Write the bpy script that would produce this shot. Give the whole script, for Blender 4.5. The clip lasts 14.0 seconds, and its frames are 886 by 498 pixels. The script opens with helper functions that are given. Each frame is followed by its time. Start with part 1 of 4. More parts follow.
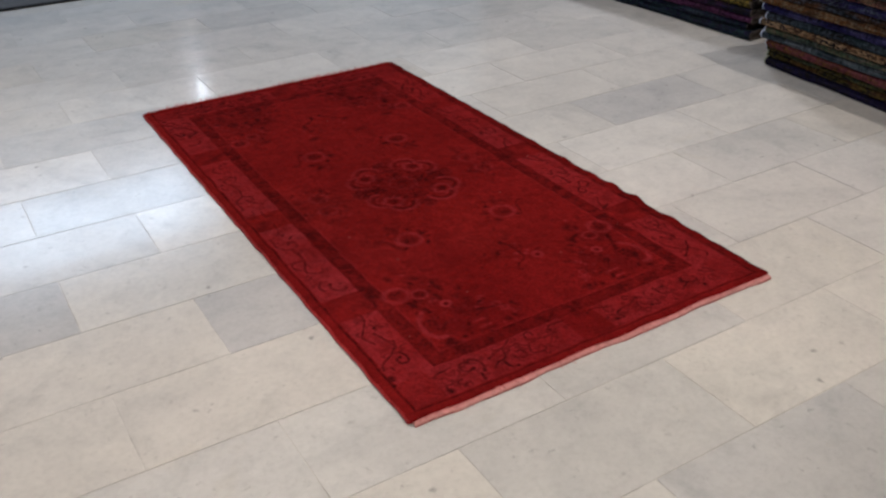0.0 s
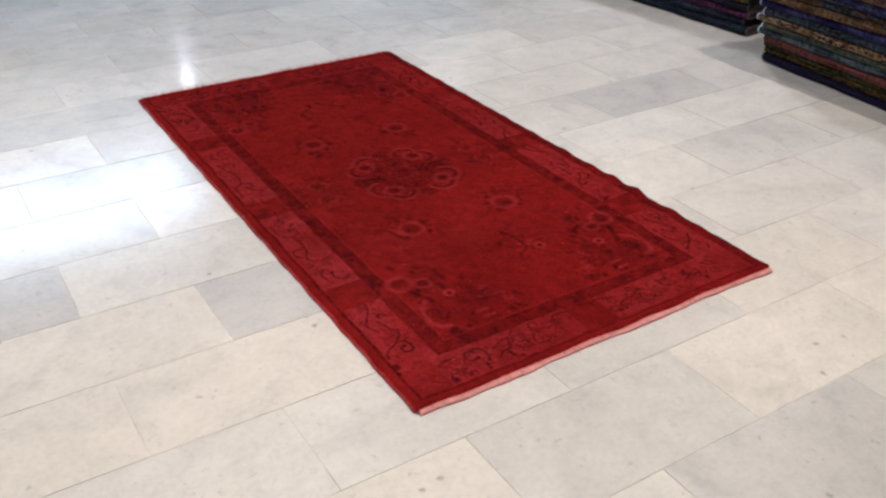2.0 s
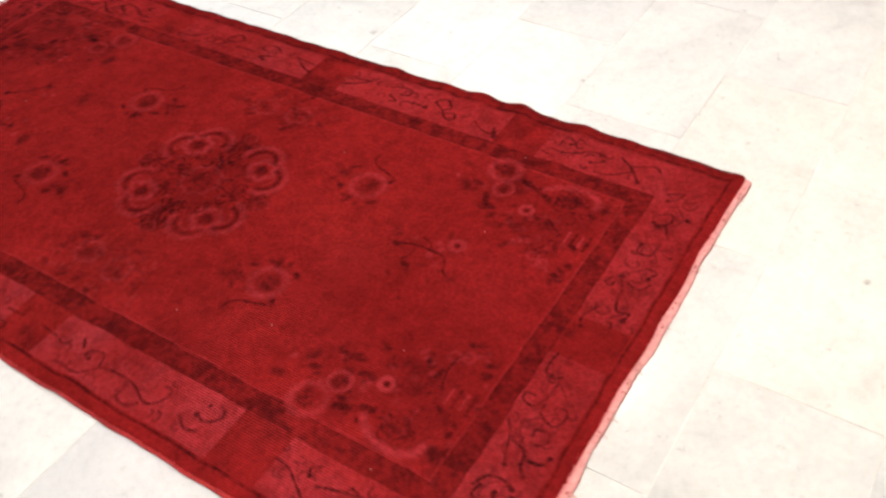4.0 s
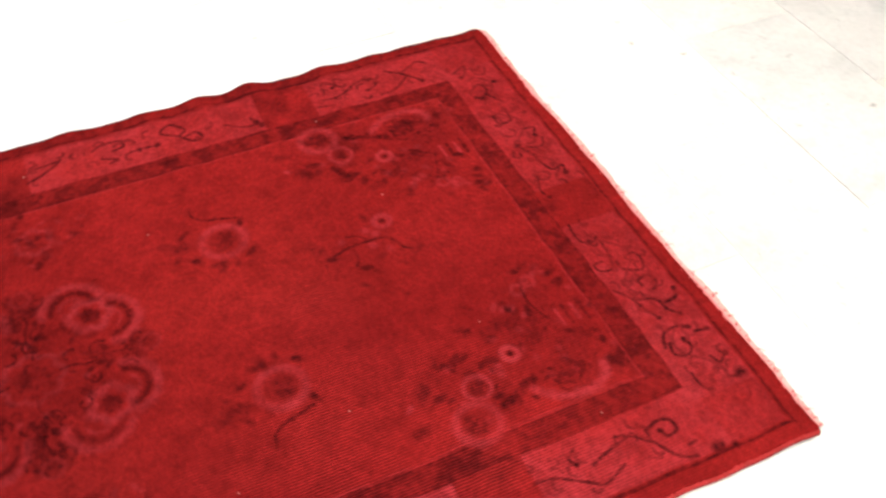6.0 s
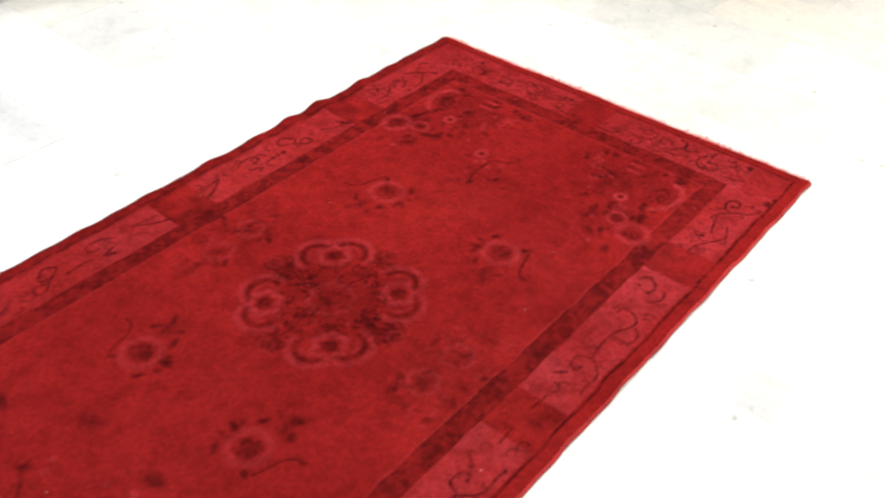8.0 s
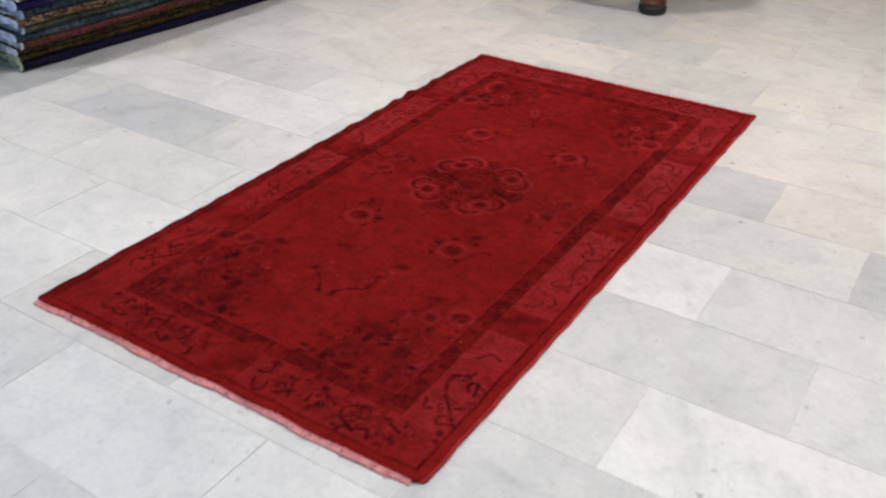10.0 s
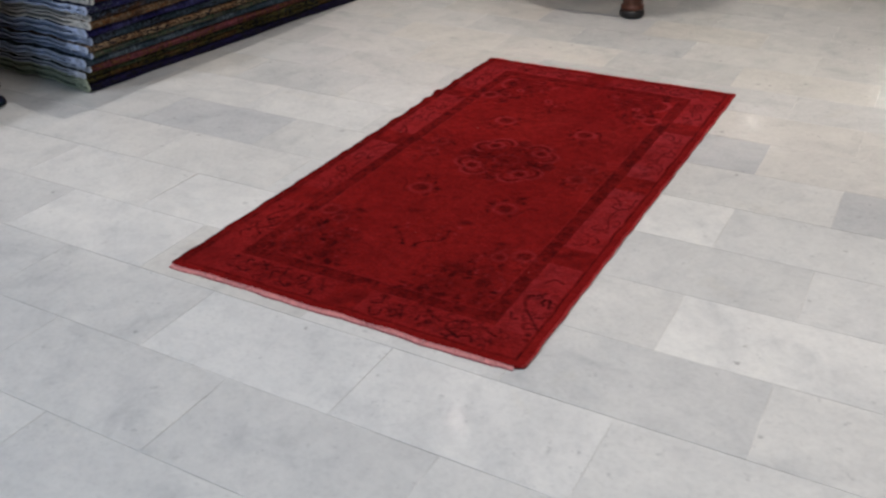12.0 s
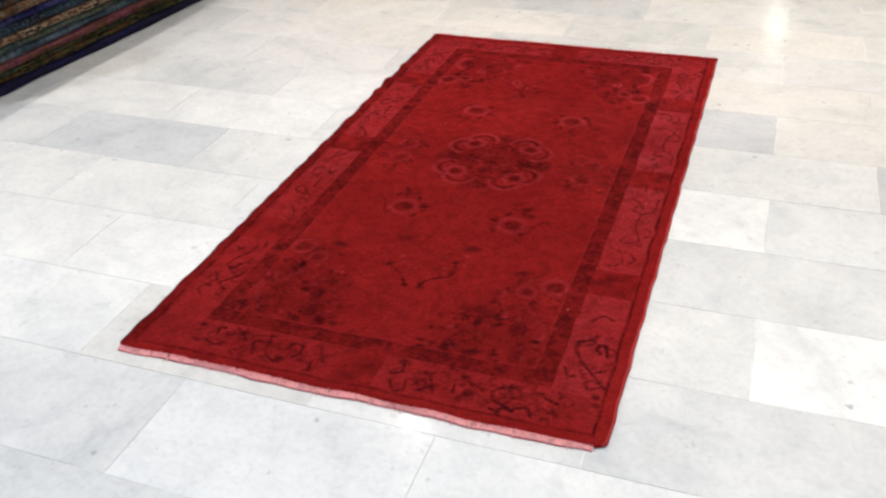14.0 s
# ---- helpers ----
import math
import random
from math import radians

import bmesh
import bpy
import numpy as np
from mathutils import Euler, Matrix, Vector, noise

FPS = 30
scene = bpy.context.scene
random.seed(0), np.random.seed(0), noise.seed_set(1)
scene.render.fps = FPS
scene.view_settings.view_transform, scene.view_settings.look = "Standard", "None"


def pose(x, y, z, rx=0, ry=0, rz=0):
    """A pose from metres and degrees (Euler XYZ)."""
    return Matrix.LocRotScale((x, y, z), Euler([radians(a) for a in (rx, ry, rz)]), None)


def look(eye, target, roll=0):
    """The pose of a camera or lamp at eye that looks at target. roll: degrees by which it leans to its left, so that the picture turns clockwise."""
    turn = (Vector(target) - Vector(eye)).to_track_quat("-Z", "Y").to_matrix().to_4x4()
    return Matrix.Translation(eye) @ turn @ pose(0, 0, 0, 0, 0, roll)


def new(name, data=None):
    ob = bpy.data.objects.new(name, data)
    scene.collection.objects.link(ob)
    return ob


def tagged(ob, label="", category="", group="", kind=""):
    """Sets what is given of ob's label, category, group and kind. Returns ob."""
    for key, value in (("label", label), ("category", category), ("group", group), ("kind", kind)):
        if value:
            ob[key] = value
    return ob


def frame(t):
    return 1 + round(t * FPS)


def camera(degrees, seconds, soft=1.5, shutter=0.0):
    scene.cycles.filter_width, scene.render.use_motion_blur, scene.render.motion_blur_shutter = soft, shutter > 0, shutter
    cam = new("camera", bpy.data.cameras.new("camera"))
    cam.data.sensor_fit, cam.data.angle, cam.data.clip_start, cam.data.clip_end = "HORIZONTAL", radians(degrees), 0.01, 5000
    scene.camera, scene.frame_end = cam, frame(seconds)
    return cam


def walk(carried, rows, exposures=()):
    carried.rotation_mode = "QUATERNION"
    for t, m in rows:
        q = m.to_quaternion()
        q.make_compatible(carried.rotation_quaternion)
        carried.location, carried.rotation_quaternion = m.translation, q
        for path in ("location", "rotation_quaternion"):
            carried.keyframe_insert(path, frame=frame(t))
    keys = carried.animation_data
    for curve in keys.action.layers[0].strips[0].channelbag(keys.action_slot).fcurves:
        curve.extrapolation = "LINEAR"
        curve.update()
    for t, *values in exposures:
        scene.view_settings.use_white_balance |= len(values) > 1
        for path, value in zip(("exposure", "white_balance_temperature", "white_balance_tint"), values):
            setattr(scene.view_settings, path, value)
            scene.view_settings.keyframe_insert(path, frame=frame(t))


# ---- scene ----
cam = camera(52.2, 14.0, 2.4, 0.4)
PATH = [
    (0, (-1.331, -2.39, 1.4), (-0.437, -0.913, 0.39), -0.9),
    (0.5, (-1.353, -2.386, 1.392), (-0.445, -0.924, 0.373), -0.2),
    (1, (-1.35, -2.392, 1.393), (-0.437, -0.933, 0.374), -0.0),
    (1.5, (-1.351, -2.394, 1.404), (-0.44, -0.936, 0.382), -0.1),
    (2, (-1.381, -2.358, 1.385), (-0.458, -0.908, 0.363), 0.5),
    (2.5, (-1.39, -2.217, 1.348), (-0.365, -0.888, 0.259), 0.0),
    (2.7, (-1.318, -2.119, 1.327), (-0.271, -0.824, 0.218), -1.1),
    (4.8, (-0.988, -0.804, 1.344), (0.248, -0.422, -0.181), -5.7),
    (5, (-1.016, -0.686, 1.3), (0.275, -0.473, -0.212), -4.6),
    (5.5, (-1.073, -0.377, 1.282), (0.232, -0.574, -0.22), -2.5),
    (6, (-1.001, -0.125, 1.228), (0.219, -0.712, -0.243), 1.1),
    (6.5, (-0.927, 0.153, 1.244), (0.148, -0.654, -0.238), 0.9),
    (7, (-0.882, 0.51, 1.265), (0.095, -0.476, -0.175), 0.9),
    (7.5, (-0.948, 0.78, 1.29), (0.03, -0.329, -0.057), 0.6),
    (8, (-1.039, 1.052, 1.317), (-0.073, -0.145, 0.039), 1.5),
    (8.5, (-1.004, 1.399, 1.313), (-0.081, 0.087, 0.118), 1.4),
    (9, (-1.054, 1.704, 1.34), (-0.161, 0.338, 0.185), 1.1),
    (9.2, (-1.118, 1.835, 1.326), (-0.203, 0.453, 0.207), 1.0),
    (11.3, (-1.352, 2.916, 1.406), (-0.501, 1.402, 0.414), -0.1),
    (11.5, (-1.37, 2.956, 1.414), (-0.514, 1.439, 0.431), -0.3),
    (12, (-1.284, 2.97, 1.406), (-0.44, 1.449, 0.418), -0.9),
    (12.5, (-1.039, 2.935, 1.388), (-0.268, 1.385, 0.386), -1.9),
    (13, (-0.898, 2.827, 1.36), (-0.21, 1.266, 0.317), -1.9),
    (13.5, (-0.805, 2.646, 1.36), (-0.136, 1.089, 0.296), -1.8),
    (14, (-0.737, 2.616, 1.354), (-0.143, 1.041, 0.274), -2.2),
]
EXPOSURES = [(0.0, -0.58, 6530, 14), (0.5, -0.29, 6530, 14), (1.0, -0.12, 6530, 14), (1.5, -0.06, 6530, 14), (2.7, -0.13, 6530, 14), (4.8, 0.89, 6450, 10), (5.0, 0.89, 6450, 10), (5.5, 1.05, 6450, 10), (6.0, 0.91, 6440, 10), (6.5, 0.58, 6290, 8), (7.0, 0.72, 6270, 8), (7.5, 0.8, 6280, 8), (8.0, 0.86, 6290, 7), (8.5, 0.59, 6260, 6), (9.0, 0.41, 6190, 9), (9.2, 0.36, 6180, 10), (11.3, -0.36, 6230, 12), (12.0, -0.35, 6230, 12), (12.5, -0.1, 6230, 9), (13.0, 0.18, 6230, 10), (13.5, 0.22, 6230, 10), (14.0, 0.38, 6230, 10)]
walk(cam, [(t, look(eye, target, roll)) for t, eye, target, roll in PATH], EXPOSURES)

# ---- world and lights ----
world = bpy.data.worlds.new("world")
scene.world = world
world.use_nodes = True
world.node_tree.nodes["Background"].inputs[0].default_value = (0.9, 0.95, 1.0, 1)
world.node_tree.nodes["Background"].inputs[1].default_value = 0.3

CEIL = 2.8
AMBER, WARM, COOL, SOFT = (1.0, 0.89, 0.75), (1.0, 0.92, 0.82), (0.80, 0.90, 1.0), (0.95, 0.97, 1.0)
# recessed downlights, some of them added fill: x, y, diameter, watts, colour, cone in degrees
SPOTS = [(1.03, -1.36, 0.12, 20, AMBER, 108), (1.96, -0.31, 0.05, 125, WARM, 78), (0.52, -3.15, 0.40, 100, WARM, 86),
         # these three are unseen fill, added to brighten the south and west floor
         (-1.3, -2.0, 0.14, 130, AMBER, 76), (0.3, -1.7, 0.14, 120, AMBER, 70), (-2.6, 0.1, 0.14, 225, WARM, 92),
         (2.43, 2.0, 0.14, 190, SOFT, 108), (-1.0, 2.3, 0.17, 98, (1.0, 0.955, 0.915), 84),
         (-0.9, -9.4, 0.07, 11, WARM, 170), (0.43, -8.0, 0.07, 4, WARM, 170), (-1.29, -3.91, 0.07, 2.5, WARM, 150),
         (1.85, 8.95, 0.09, 17, COOL, 170)]
# ceiling panels, the two square ones added as unseen fill: x, y, size x, size y, watts, colour
PANELS = [(-0.25, 6.1, 2.3, 1.5, 146, (0.54, 0.76, 1.0)), (-0.9, 0.20, 0.6, 0.6, 32, WARM), (0.78, 0.18, 0.6, 0.6, 21, WARM)]


def lamp(name, x, y, z, size, size_y, watts, colour):
    data = bpy.data.lights.new(name, "AREA")
    data.shape = "DISK" if size_y is None else "RECTANGLE"
    data.size = size
    if size_y is not None:
        data.size_y = size_y
    data.energy, data.color = watts, colour
    ob = new(name, data)
    ob.location = (x, y, z)
    return ob


def downlight(x, y, wide, watts, colour, cone):
    data = bpy.data.lights.new("downlight_lamp", "SPOT")
    data.energy, data.color, data.shadow_soft_size = watts, colour, wide / 2
    data.spot_size, data.spot_blend = radians(cone), 0.35
    new("downlight_lamp", data).location = (x, y, CEIL - 0.012)


for row in SPOTS:
    downlight(*row)
for x, y, wide, deep, watts, colour in PANELS:
    lamp("panel_lamp", x, y, CEIL - 0.012, wide, deep, watts, colour)


# ---- materials ----
def material(name, rough=0.6, metallic=0.0, specular=0.5):
    m = bpy.data.materials.new(name)
    m.use_nodes = True
    b = m.node_tree.nodes["Principled BSDF"]
    b.inputs["Roughness"].default_value = rough
    b.inputs["Metallic"].default_value = metallic
    b.inputs["Specular IOR Level"].default_value = specular
    return m, m.node_tree.nodes, m.node_tree.links, b


def tex_noise(nodes, links, scale, detail=4, rough=0.55, coord=None, distortion=0.0):
    n = nodes.new("ShaderNodeTexNoise")
    n.inputs["Scale"].default_value, n.inputs["Detail"].default_value = scale, detail
    n.inputs["Roughness"].default_value, n.inputs["Distortion"].default_value = rough, distortion
    if coord is not None:
        links.new(coord, n.inputs["Vector"])
    return n


def ramp(nodes, links, source, stops):
    r = nodes.new("ShaderNodeValToRGB")
    el = r.color_ramp.elements
    while len(el) < len(stops):
        el.new(0.5)
    for e, (p, c) in zip(el, stops):
        e.position, e.color = p, (*c, 1) if len(c) == 3 else c
    links.new(source, r.inputs["Fac"])
    return r


def mix(nodes, links, fac, a, b, mode="MIX"):
    m = nodes.new("ShaderNodeMix")
    m.data_type, m.blend_type = "RGBA", mode
    for key, v in ((0, fac), (6, a), (7, b)):
        if isinstance(v, (int, float)):
            m.inputs[key].default_value = v
        elif isinstance(v, tuple):
            m.inputs[key].default_value = (*v, 1)
        else:
            links.new(v, m.inputs[key])
    return m.outputs[2]


def bump(nodes, links, height, bsdf, strength, distance):
    b = nodes.new("ShaderNodeBump")
    b.inputs["Strength"].default_value, b.inputs["Distance"].default_value = strength, distance
    links.new(height, b.inputs["Height"])
    links.new(b.outputs[0], bsdf.inputs["Normal"])
    return b


def marble(name, per_island):
    """Polished white-grey marble; each slab has a tone and vein offset of its own."""
    m, n, l, b = material(name, 0.2, 0.0, 0.3)
    b.inputs["Coat Weight"].default_value = 0.11            # the polish over the duller stone
    b.inputs["Coat Roughness"].default_value = 0.07
    pos = n.new("ShaderNodeNewGeometry")
    info = n.new("ShaderNodeObjectInfo")
    rnd = pos.outputs["Random Per Island"] if per_island else info.outputs["Random"]
    off = n.new("ShaderNodeVectorMath")
    off.operation = "MULTIPLY_ADD"
    l.new(rnd, off.inputs[0])
    off.inputs[1].default_value = (37.0, 53.0, 71.0)
    l.new(pos.outputs["Position"], off.inputs[2])
    tilt = n.new("ShaderNodeMapping")
    tilt.inputs["Rotation"].default_value = (0, 0, 0.5)
    tilt.inputs["Scale"].default_value = (1.0, 1.45, 1.0)
    spin = n.new("ShaderNodeVectorRotate")
    spin.rotation_type = "Z_AXIS"
    angle = n.new("ShaderNodeMath")
    angle.operation = "MULTIPLY"
    angle.inputs[1].default_value = 23.0
    l.new(rnd, angle.inputs[0])
    l.new(off.outputs[0], spin.inputs["Vector"])
    l.new(angle.outputs[0], spin.inputs["Angle"])
    l.new(spin.outputs[0], tilt.inputs["Vector"])
    cloud = tex_noise(n, l, 3.6, 7, 0.7, tilt.outputs[0], 0.25)
    vein = tex_noise(n, l, 5.0, 6, 0.6, tilt.outputs[0], 0.45)
    grain = tex_noise(n, l, 64, 6, 0.7, off.outputs[0])
    blot = tex_noise(n, l, 13, 5, 0.65, off.outputs[0], 0.2)
    speck = tex_noise(n, l, 22, 4, 0.6, off.outputs[0])
    if per_island:
        base = ramp(n, l, rnd, [(0.0, (0.66, 0.65, 0.61)), (0.45, (0.60, 0.595, 0.57)), (0.8, (0.52, 0.525, 0.52)), (1.0, (0.42, 0.43, 0.435))]).outputs[0]
    else:
        base = info.outputs["Color"]
    c = mix(n, l, 1.0, base, ramp(n, l, cloud.outputs[0], [(0.25, (0.895, 0.90, 0.908)), (0.6, (1.0, 1.0, 1.0)), (0.8, (1.04, 1.035, 1.0))]).outputs[0], "MULTIPLY")
    c = mix(n, l, 1.0, c, ramp(n, l, vein.outputs[0], [(0.28, (0.84, 0.848, 0.86)), (0.42, (0.96, 0.965, 0.97)), (0.55, (1, 1, 1))]).outputs[0], "MULTIPLY")
    c = mix(n, l, 1.0, c, ramp(n, l, speck.outputs[0], [(0.25, (0.76, 0.76, 0.77)), (0.335, (1, 1, 1))]).outputs[0], "MULTIPLY")
    c = mix(n, l, 1.0, c, ramp(n, l, blot.outputs[0], [(0.30, (0.925, 0.927, 0.932)), (0.48, (0.99,) * 3), (0.68, (1.02, 1.018, 1.012))]).outputs[0], "MULTIPLY")
    # dark mineral flecks gathered along the streaks, and a few yellowish stains
    fleck = tex_noise(n, l, 40, 5, 0.7, spin.outputs[0], 0.25)
    flecks = ramp(n, l, fleck.outputs[0], [(0.30, (0.70, 0.705, 0.72)), (0.39, (1, 1, 1))]).outputs[0]
    where = ramp(n, l, tex_noise(n, l, 4.2, 4, 0.6, spin.outputs[0], 0.8).outputs[0], [(0.44, (0, 0, 0)), (0.62, (1, 1, 1))]).outputs[0]
    c = mix(n, l, where, c, mix(n, l, 1.0, c, flecks, "MULTIPLY"))
    streak = n.new("ShaderNodeMapping")
    streak.inputs["Scale"].default_value = (1.6, 2.3, 1.0)
    l.new(spin.outputs[0], streak.inputs["Vector"])
    veil = tex_noise(n, l, 1.6, 6, 0.68, streak.outputs[0], 0.5)
    c = mix(n, l, 1.0, c, ramp(n, l, veil.outputs[0], [(0.28, (0.89, 0.896, 0.906)), (0.50, (0.985, 0.985, 0.985)), (0.7, (1.02, 1.02, 1.015))]).outputs[0], "MULTIPLY")
    stain = tex_noise(n, l, 2.6, 5, 0.65, pos.outputs["Position"], 0.4)
    c = mix(n, l, 1.0, c, ramp(n, l, stain.outputs[0], [(0.62, (1, 1, 1)), (0.76, (0.985, 0.965, 0.92))]).outputs[0], "MULTIPLY")
    c = mix(n, l, 1.0, c, ramp(n, l, grain.outputs[0], [(0.3, (0.90, 0.90, 0.905)), (0.5, (0.985,) * 3), (0.7, (1.03, 1.03, 1.03))]).outputs[0], "MULTIPLY")
    spots = n.new("ShaderNodeTexVoronoi")
    spots.inputs["Scale"].default_value = 11
    bent = n.new("ShaderNodeVectorMath")
    bent.operation = "MULTIPLY_ADD"
    l.new(tex_noise(n, l, 60, 3, 0.6, off.outputs[0]).outputs["Color"], bent.inputs[0])
    bent.inputs[1].default_value = (0.022, 0.022, 0.0)
    l.new(off.outputs[0], bent.inputs[2])
    l.new(bent.outputs[0], spots.inputs["Vector"])
    few = ramp(n, l, spots.outputs["Color"], [(0.60, (0, 0, 0)), (0.78, (1, 1, 1))]).outputs[0]
    dot = ramp(n, l, spots.outputs["Distance"], [(0.03, (0.75,) * 3), (0.11, (0, 0, 0))]).outputs[0]
    c = mix(n, l, mix(n, l, 1.0, few, dot, "MULTIPLY"), c, (0.24, 0.235, 0.235))
    l.new(c, b.inputs["Base Color"])
    wear = tex_noise(n, l, 5, 4, 0.6, pos.outputs["Position"])
    l.new(ramp(n, l, wear.outputs[0], [(0.3, (0.15,) * 3), (0.7, (0.25,) * 3)]).outputs[0], b.inputs["Roughness"])
    wave = tex_noise(n, l, 9, 2, 0.5, off.outputs[0])
    bump(n, l, wave.outputs[0], b, 0.05, 0.01)
    return m


def plain(name, colour, rough=0.6, scale=14, amount=0.12, relief=0.0, specular=0.4):
    """Paint, plaster, wood or cloth of one colour with uneven tone and fine relief."""
    m, n, l, b = material(name, rough, 0.0, specular)
    co = n.new("ShaderNodeTexCoord").outputs["Object"]
    big, fine = tex_noise(n, l, scale, 5, 0.6, co), tex_noise(n, l, scale * 14, 3, 0.6, co)
    lo, hi = tuple(v * (1 - amount) for v in colour), tuple(min(v * (1 + amount), 1) for v in colour)
    c = ramp(n, l, big.outputs[0], [(0.3, lo), (0.7, hi)]).outputs[0]
    c = mix(n, l, 1.0, c, ramp(n, l, fine.outputs[0], [(0.3, (0.92,) * 3), (0.7, (1.0,) * 3)]).outputs[0], "MULTIPLY")
    l.new(c, b.inputs["Base Color"])
    if relief:
        bump(n, l, fine.outputs[0], b, 0.5, relief)
    return m


def dyed_pile():
    """Over-dyed wool: the knotted pattern is carried by the mesh, mottling and ribs by the material."""
    m, n, l, b = material("overdyed_wool_pile", 0.95, 0.0, 0.01)
    co = n.new("ShaderNodeTexCoord").outputs["Object"]
    dark, pale = n.new("ShaderNodeAttribute"), n.new("ShaderNodeAttribute")
    dark.attribute_name, pale.attribute_name = "dark", "pale"
    big = tex_noise(n, l, 3.2, 5, 0.6, co, 0.4)
    mid = tex_noise(n, l, 26, 5, 0.65, co)
    fine = tex_noise(n, l, 420, 3, 0.7, co)
    field = ramp(n, l, big.outputs[0], [(0.28, (0.142, 0.0064, 0.0068)), (0.5, (0.181, 0.0085, 0.0088)), (0.74, (0.213, 0.0112, 0.0112))]).outputs[0]
    warm = tex_noise(n, l, 2.1, 3, 0.5, co, 0.3)
    field = mix(n, l, ramp(n, l, warm.outputs[0], [(0.45, (0, 0, 0)), (0.75, (0.5, 0.5, 0.5))]).outputs[0], field, (0.194, 0.0102, 0.0089))
    c = mix(n, l, pale.outputs["Fac"], field, (0.260, 0.0220, 0.0265))
    c = mix(n, l, dark.outputs["Fac"], c, (0.022, 0.0020, 0.0026))
    c = mix(n, l, 1.0, c, ramp(n, l, mid.outputs[0], [(0.28, (0.66,) * 3), (0.52, (1.0,) * 3), (0.75, (1.14,) * 3)]).outputs[0], "MULTIPLY")
    c = mix(n, l, 1.0, c, ramp(n, l, fine.outputs[0], [(0.3, (0.82,) * 3), (0.7, (1.12,) * 3)]).outputs[0], "MULTIPLY")
    ribs = n.new("ShaderNodeTexWave")
    ribs.bands_direction = "X"
    ribs.inputs["Scale"].default_value, ribs.inputs["Distortion"].default_value = 62, 2.6
    ribs.inputs["Detail"].default_value, ribs.inputs["Detail Scale"].default_value = 2, 0.6
    l.new(co, ribs.inputs["Vector"])
    wear = tex_noise(n, l, 4.5, 4, 0.6, co)
    show = ramp(n, l, wear.outputs[0], [(0.45, (0.02,) * 3), (0.70, (0.14,) * 3)]).outputs[0]
    bare = n.new("ShaderNodeAttribute")
    bare.attribute_name = "worn"
    show = mix(n, l, bare.outputs["Fac"], show, (0.95, 0.95, 0.95))
    c = mix(n, l, 1.0, c, mix(n, l, bare.outputs["Fac"], (1.0, 1.0, 1.0), (1.16, 1.35, 1.35)), "MULTIPLY")
    c = mix(n, l, show, c, mix(n, l, 1.0, c, ramp(n, l, ribs.outputs[0], [(0.15, (0.50,) * 3), (0.6, (1.06,) * 3), (0.85, (1.42,) * 3)]).outputs[0], "MULTIPLY"))
    tuft = tex_noise(n, l, 95, 4, 0.7, co)
    c = mix(n, l, 1.0, c, ramp(n, l, tuft.outputs[0], [(0.3, (0.74,) * 3), (0.55, (1.0,) * 3), (0.75, (1.18,) * 3)]).outputs[0], "MULTIPLY")
    lint = n.new("ShaderNodeAttribute")
    lint.attribute_name = "lint"
    c = mix(n, l, lint.outputs["Fac"], c, (0.62, 0.42, 0.36))
    l.new(c, b.inputs["Base Color"])
    high = mix(n, l, mix(n, l, 1.0, show, (0.35, 0.35, 0.35), "MULTIPLY"), mix(n, l, 0.5, fine.outputs[0], tuft.outputs[0]), ribs.outputs[0])
    bump(n, l, high, b, 0.7, 0.003)
    return m


def rug_edge(name, first, second, third):
    """Side of a folded patterned rug: thin weft bands, knots, ticks and worn zones of three dyes."""
    m, n, l, b = material(name, 0.95, 0.0, 0.08)
    co = n.new("ShaderNodeTexCoord").outputs["Object"]

    def stretched(x, y, z):
        mp = n.new("ShaderNodeMapping")
        mp.inputs["Scale"].default_value = (x, y, z)
        l.new(co, mp.inputs["Vector"])
        return mp.outputs[0]

    knots = n.new("ShaderNodeTexVoronoi")
    knots.inputs["Scale"].default_value = 125
    l.new(stretched(1.0, 0.62, 1.3), knots.inputs["Vector"])
    zones = tex_noise(n, l, 4.0, 3, 0.5, stretched(1.0, 1.0, 2.0), 0.4)
    weft = tex_noise(n, l, 1.0, 4, 0.6, stretched(60.0, 5.0, 170.0))
    ticks = tex_noise(n, l, 1.0, 4, 0.65, stretched(40.0, 120.0, 34.0))
    fine = tex_noise(n, l, 480, 2, 0.6, co)
    spot = ramp(n, l, knots.outputs["Color"], [(0.50, (0, 0, 0)), (0.60, (1, 1, 1))]).outputs[0]
    c = mix(n, l, spot, first, second)
    c = mix(n, l, ramp(n, l, zones.outputs[0], [(0.50, (0, 0, 0)), (0.64, (0.7, 0.7, 0.7))]).outputs[0], c, third)
    c = mix(n, l, 1.0, c, ramp(n, l, weft.outputs[0], [(0.32, (0.30,) * 3), (0.5, (0.95,) * 3), (0.7, (1.45,) * 3)]).outputs[0], "MULTIPLY")
    c = mix(n, l, 1.0, c, ramp(n, l, ticks.outputs[0], [(0.34, (0.25,) * 3), (0.5, (1.0,) * 3), (0.72, (1.5,) * 3)]).outputs[0], "MULTIPLY")
    c = mix(n, l, 1.0, c, ramp(n, l, fine.outputs[0], [(0.3, (0.75,) * 3), (0.7, (1.2,) * 3)]).outputs[0], "MULTIPLY")
    l.new(c, b.inputs["Base Color"])
    bump(n, l, mix(n, l, 0.5, weft.outputs[0], ticks.outputs[0]), b, 0.9, 0.006)
    return m


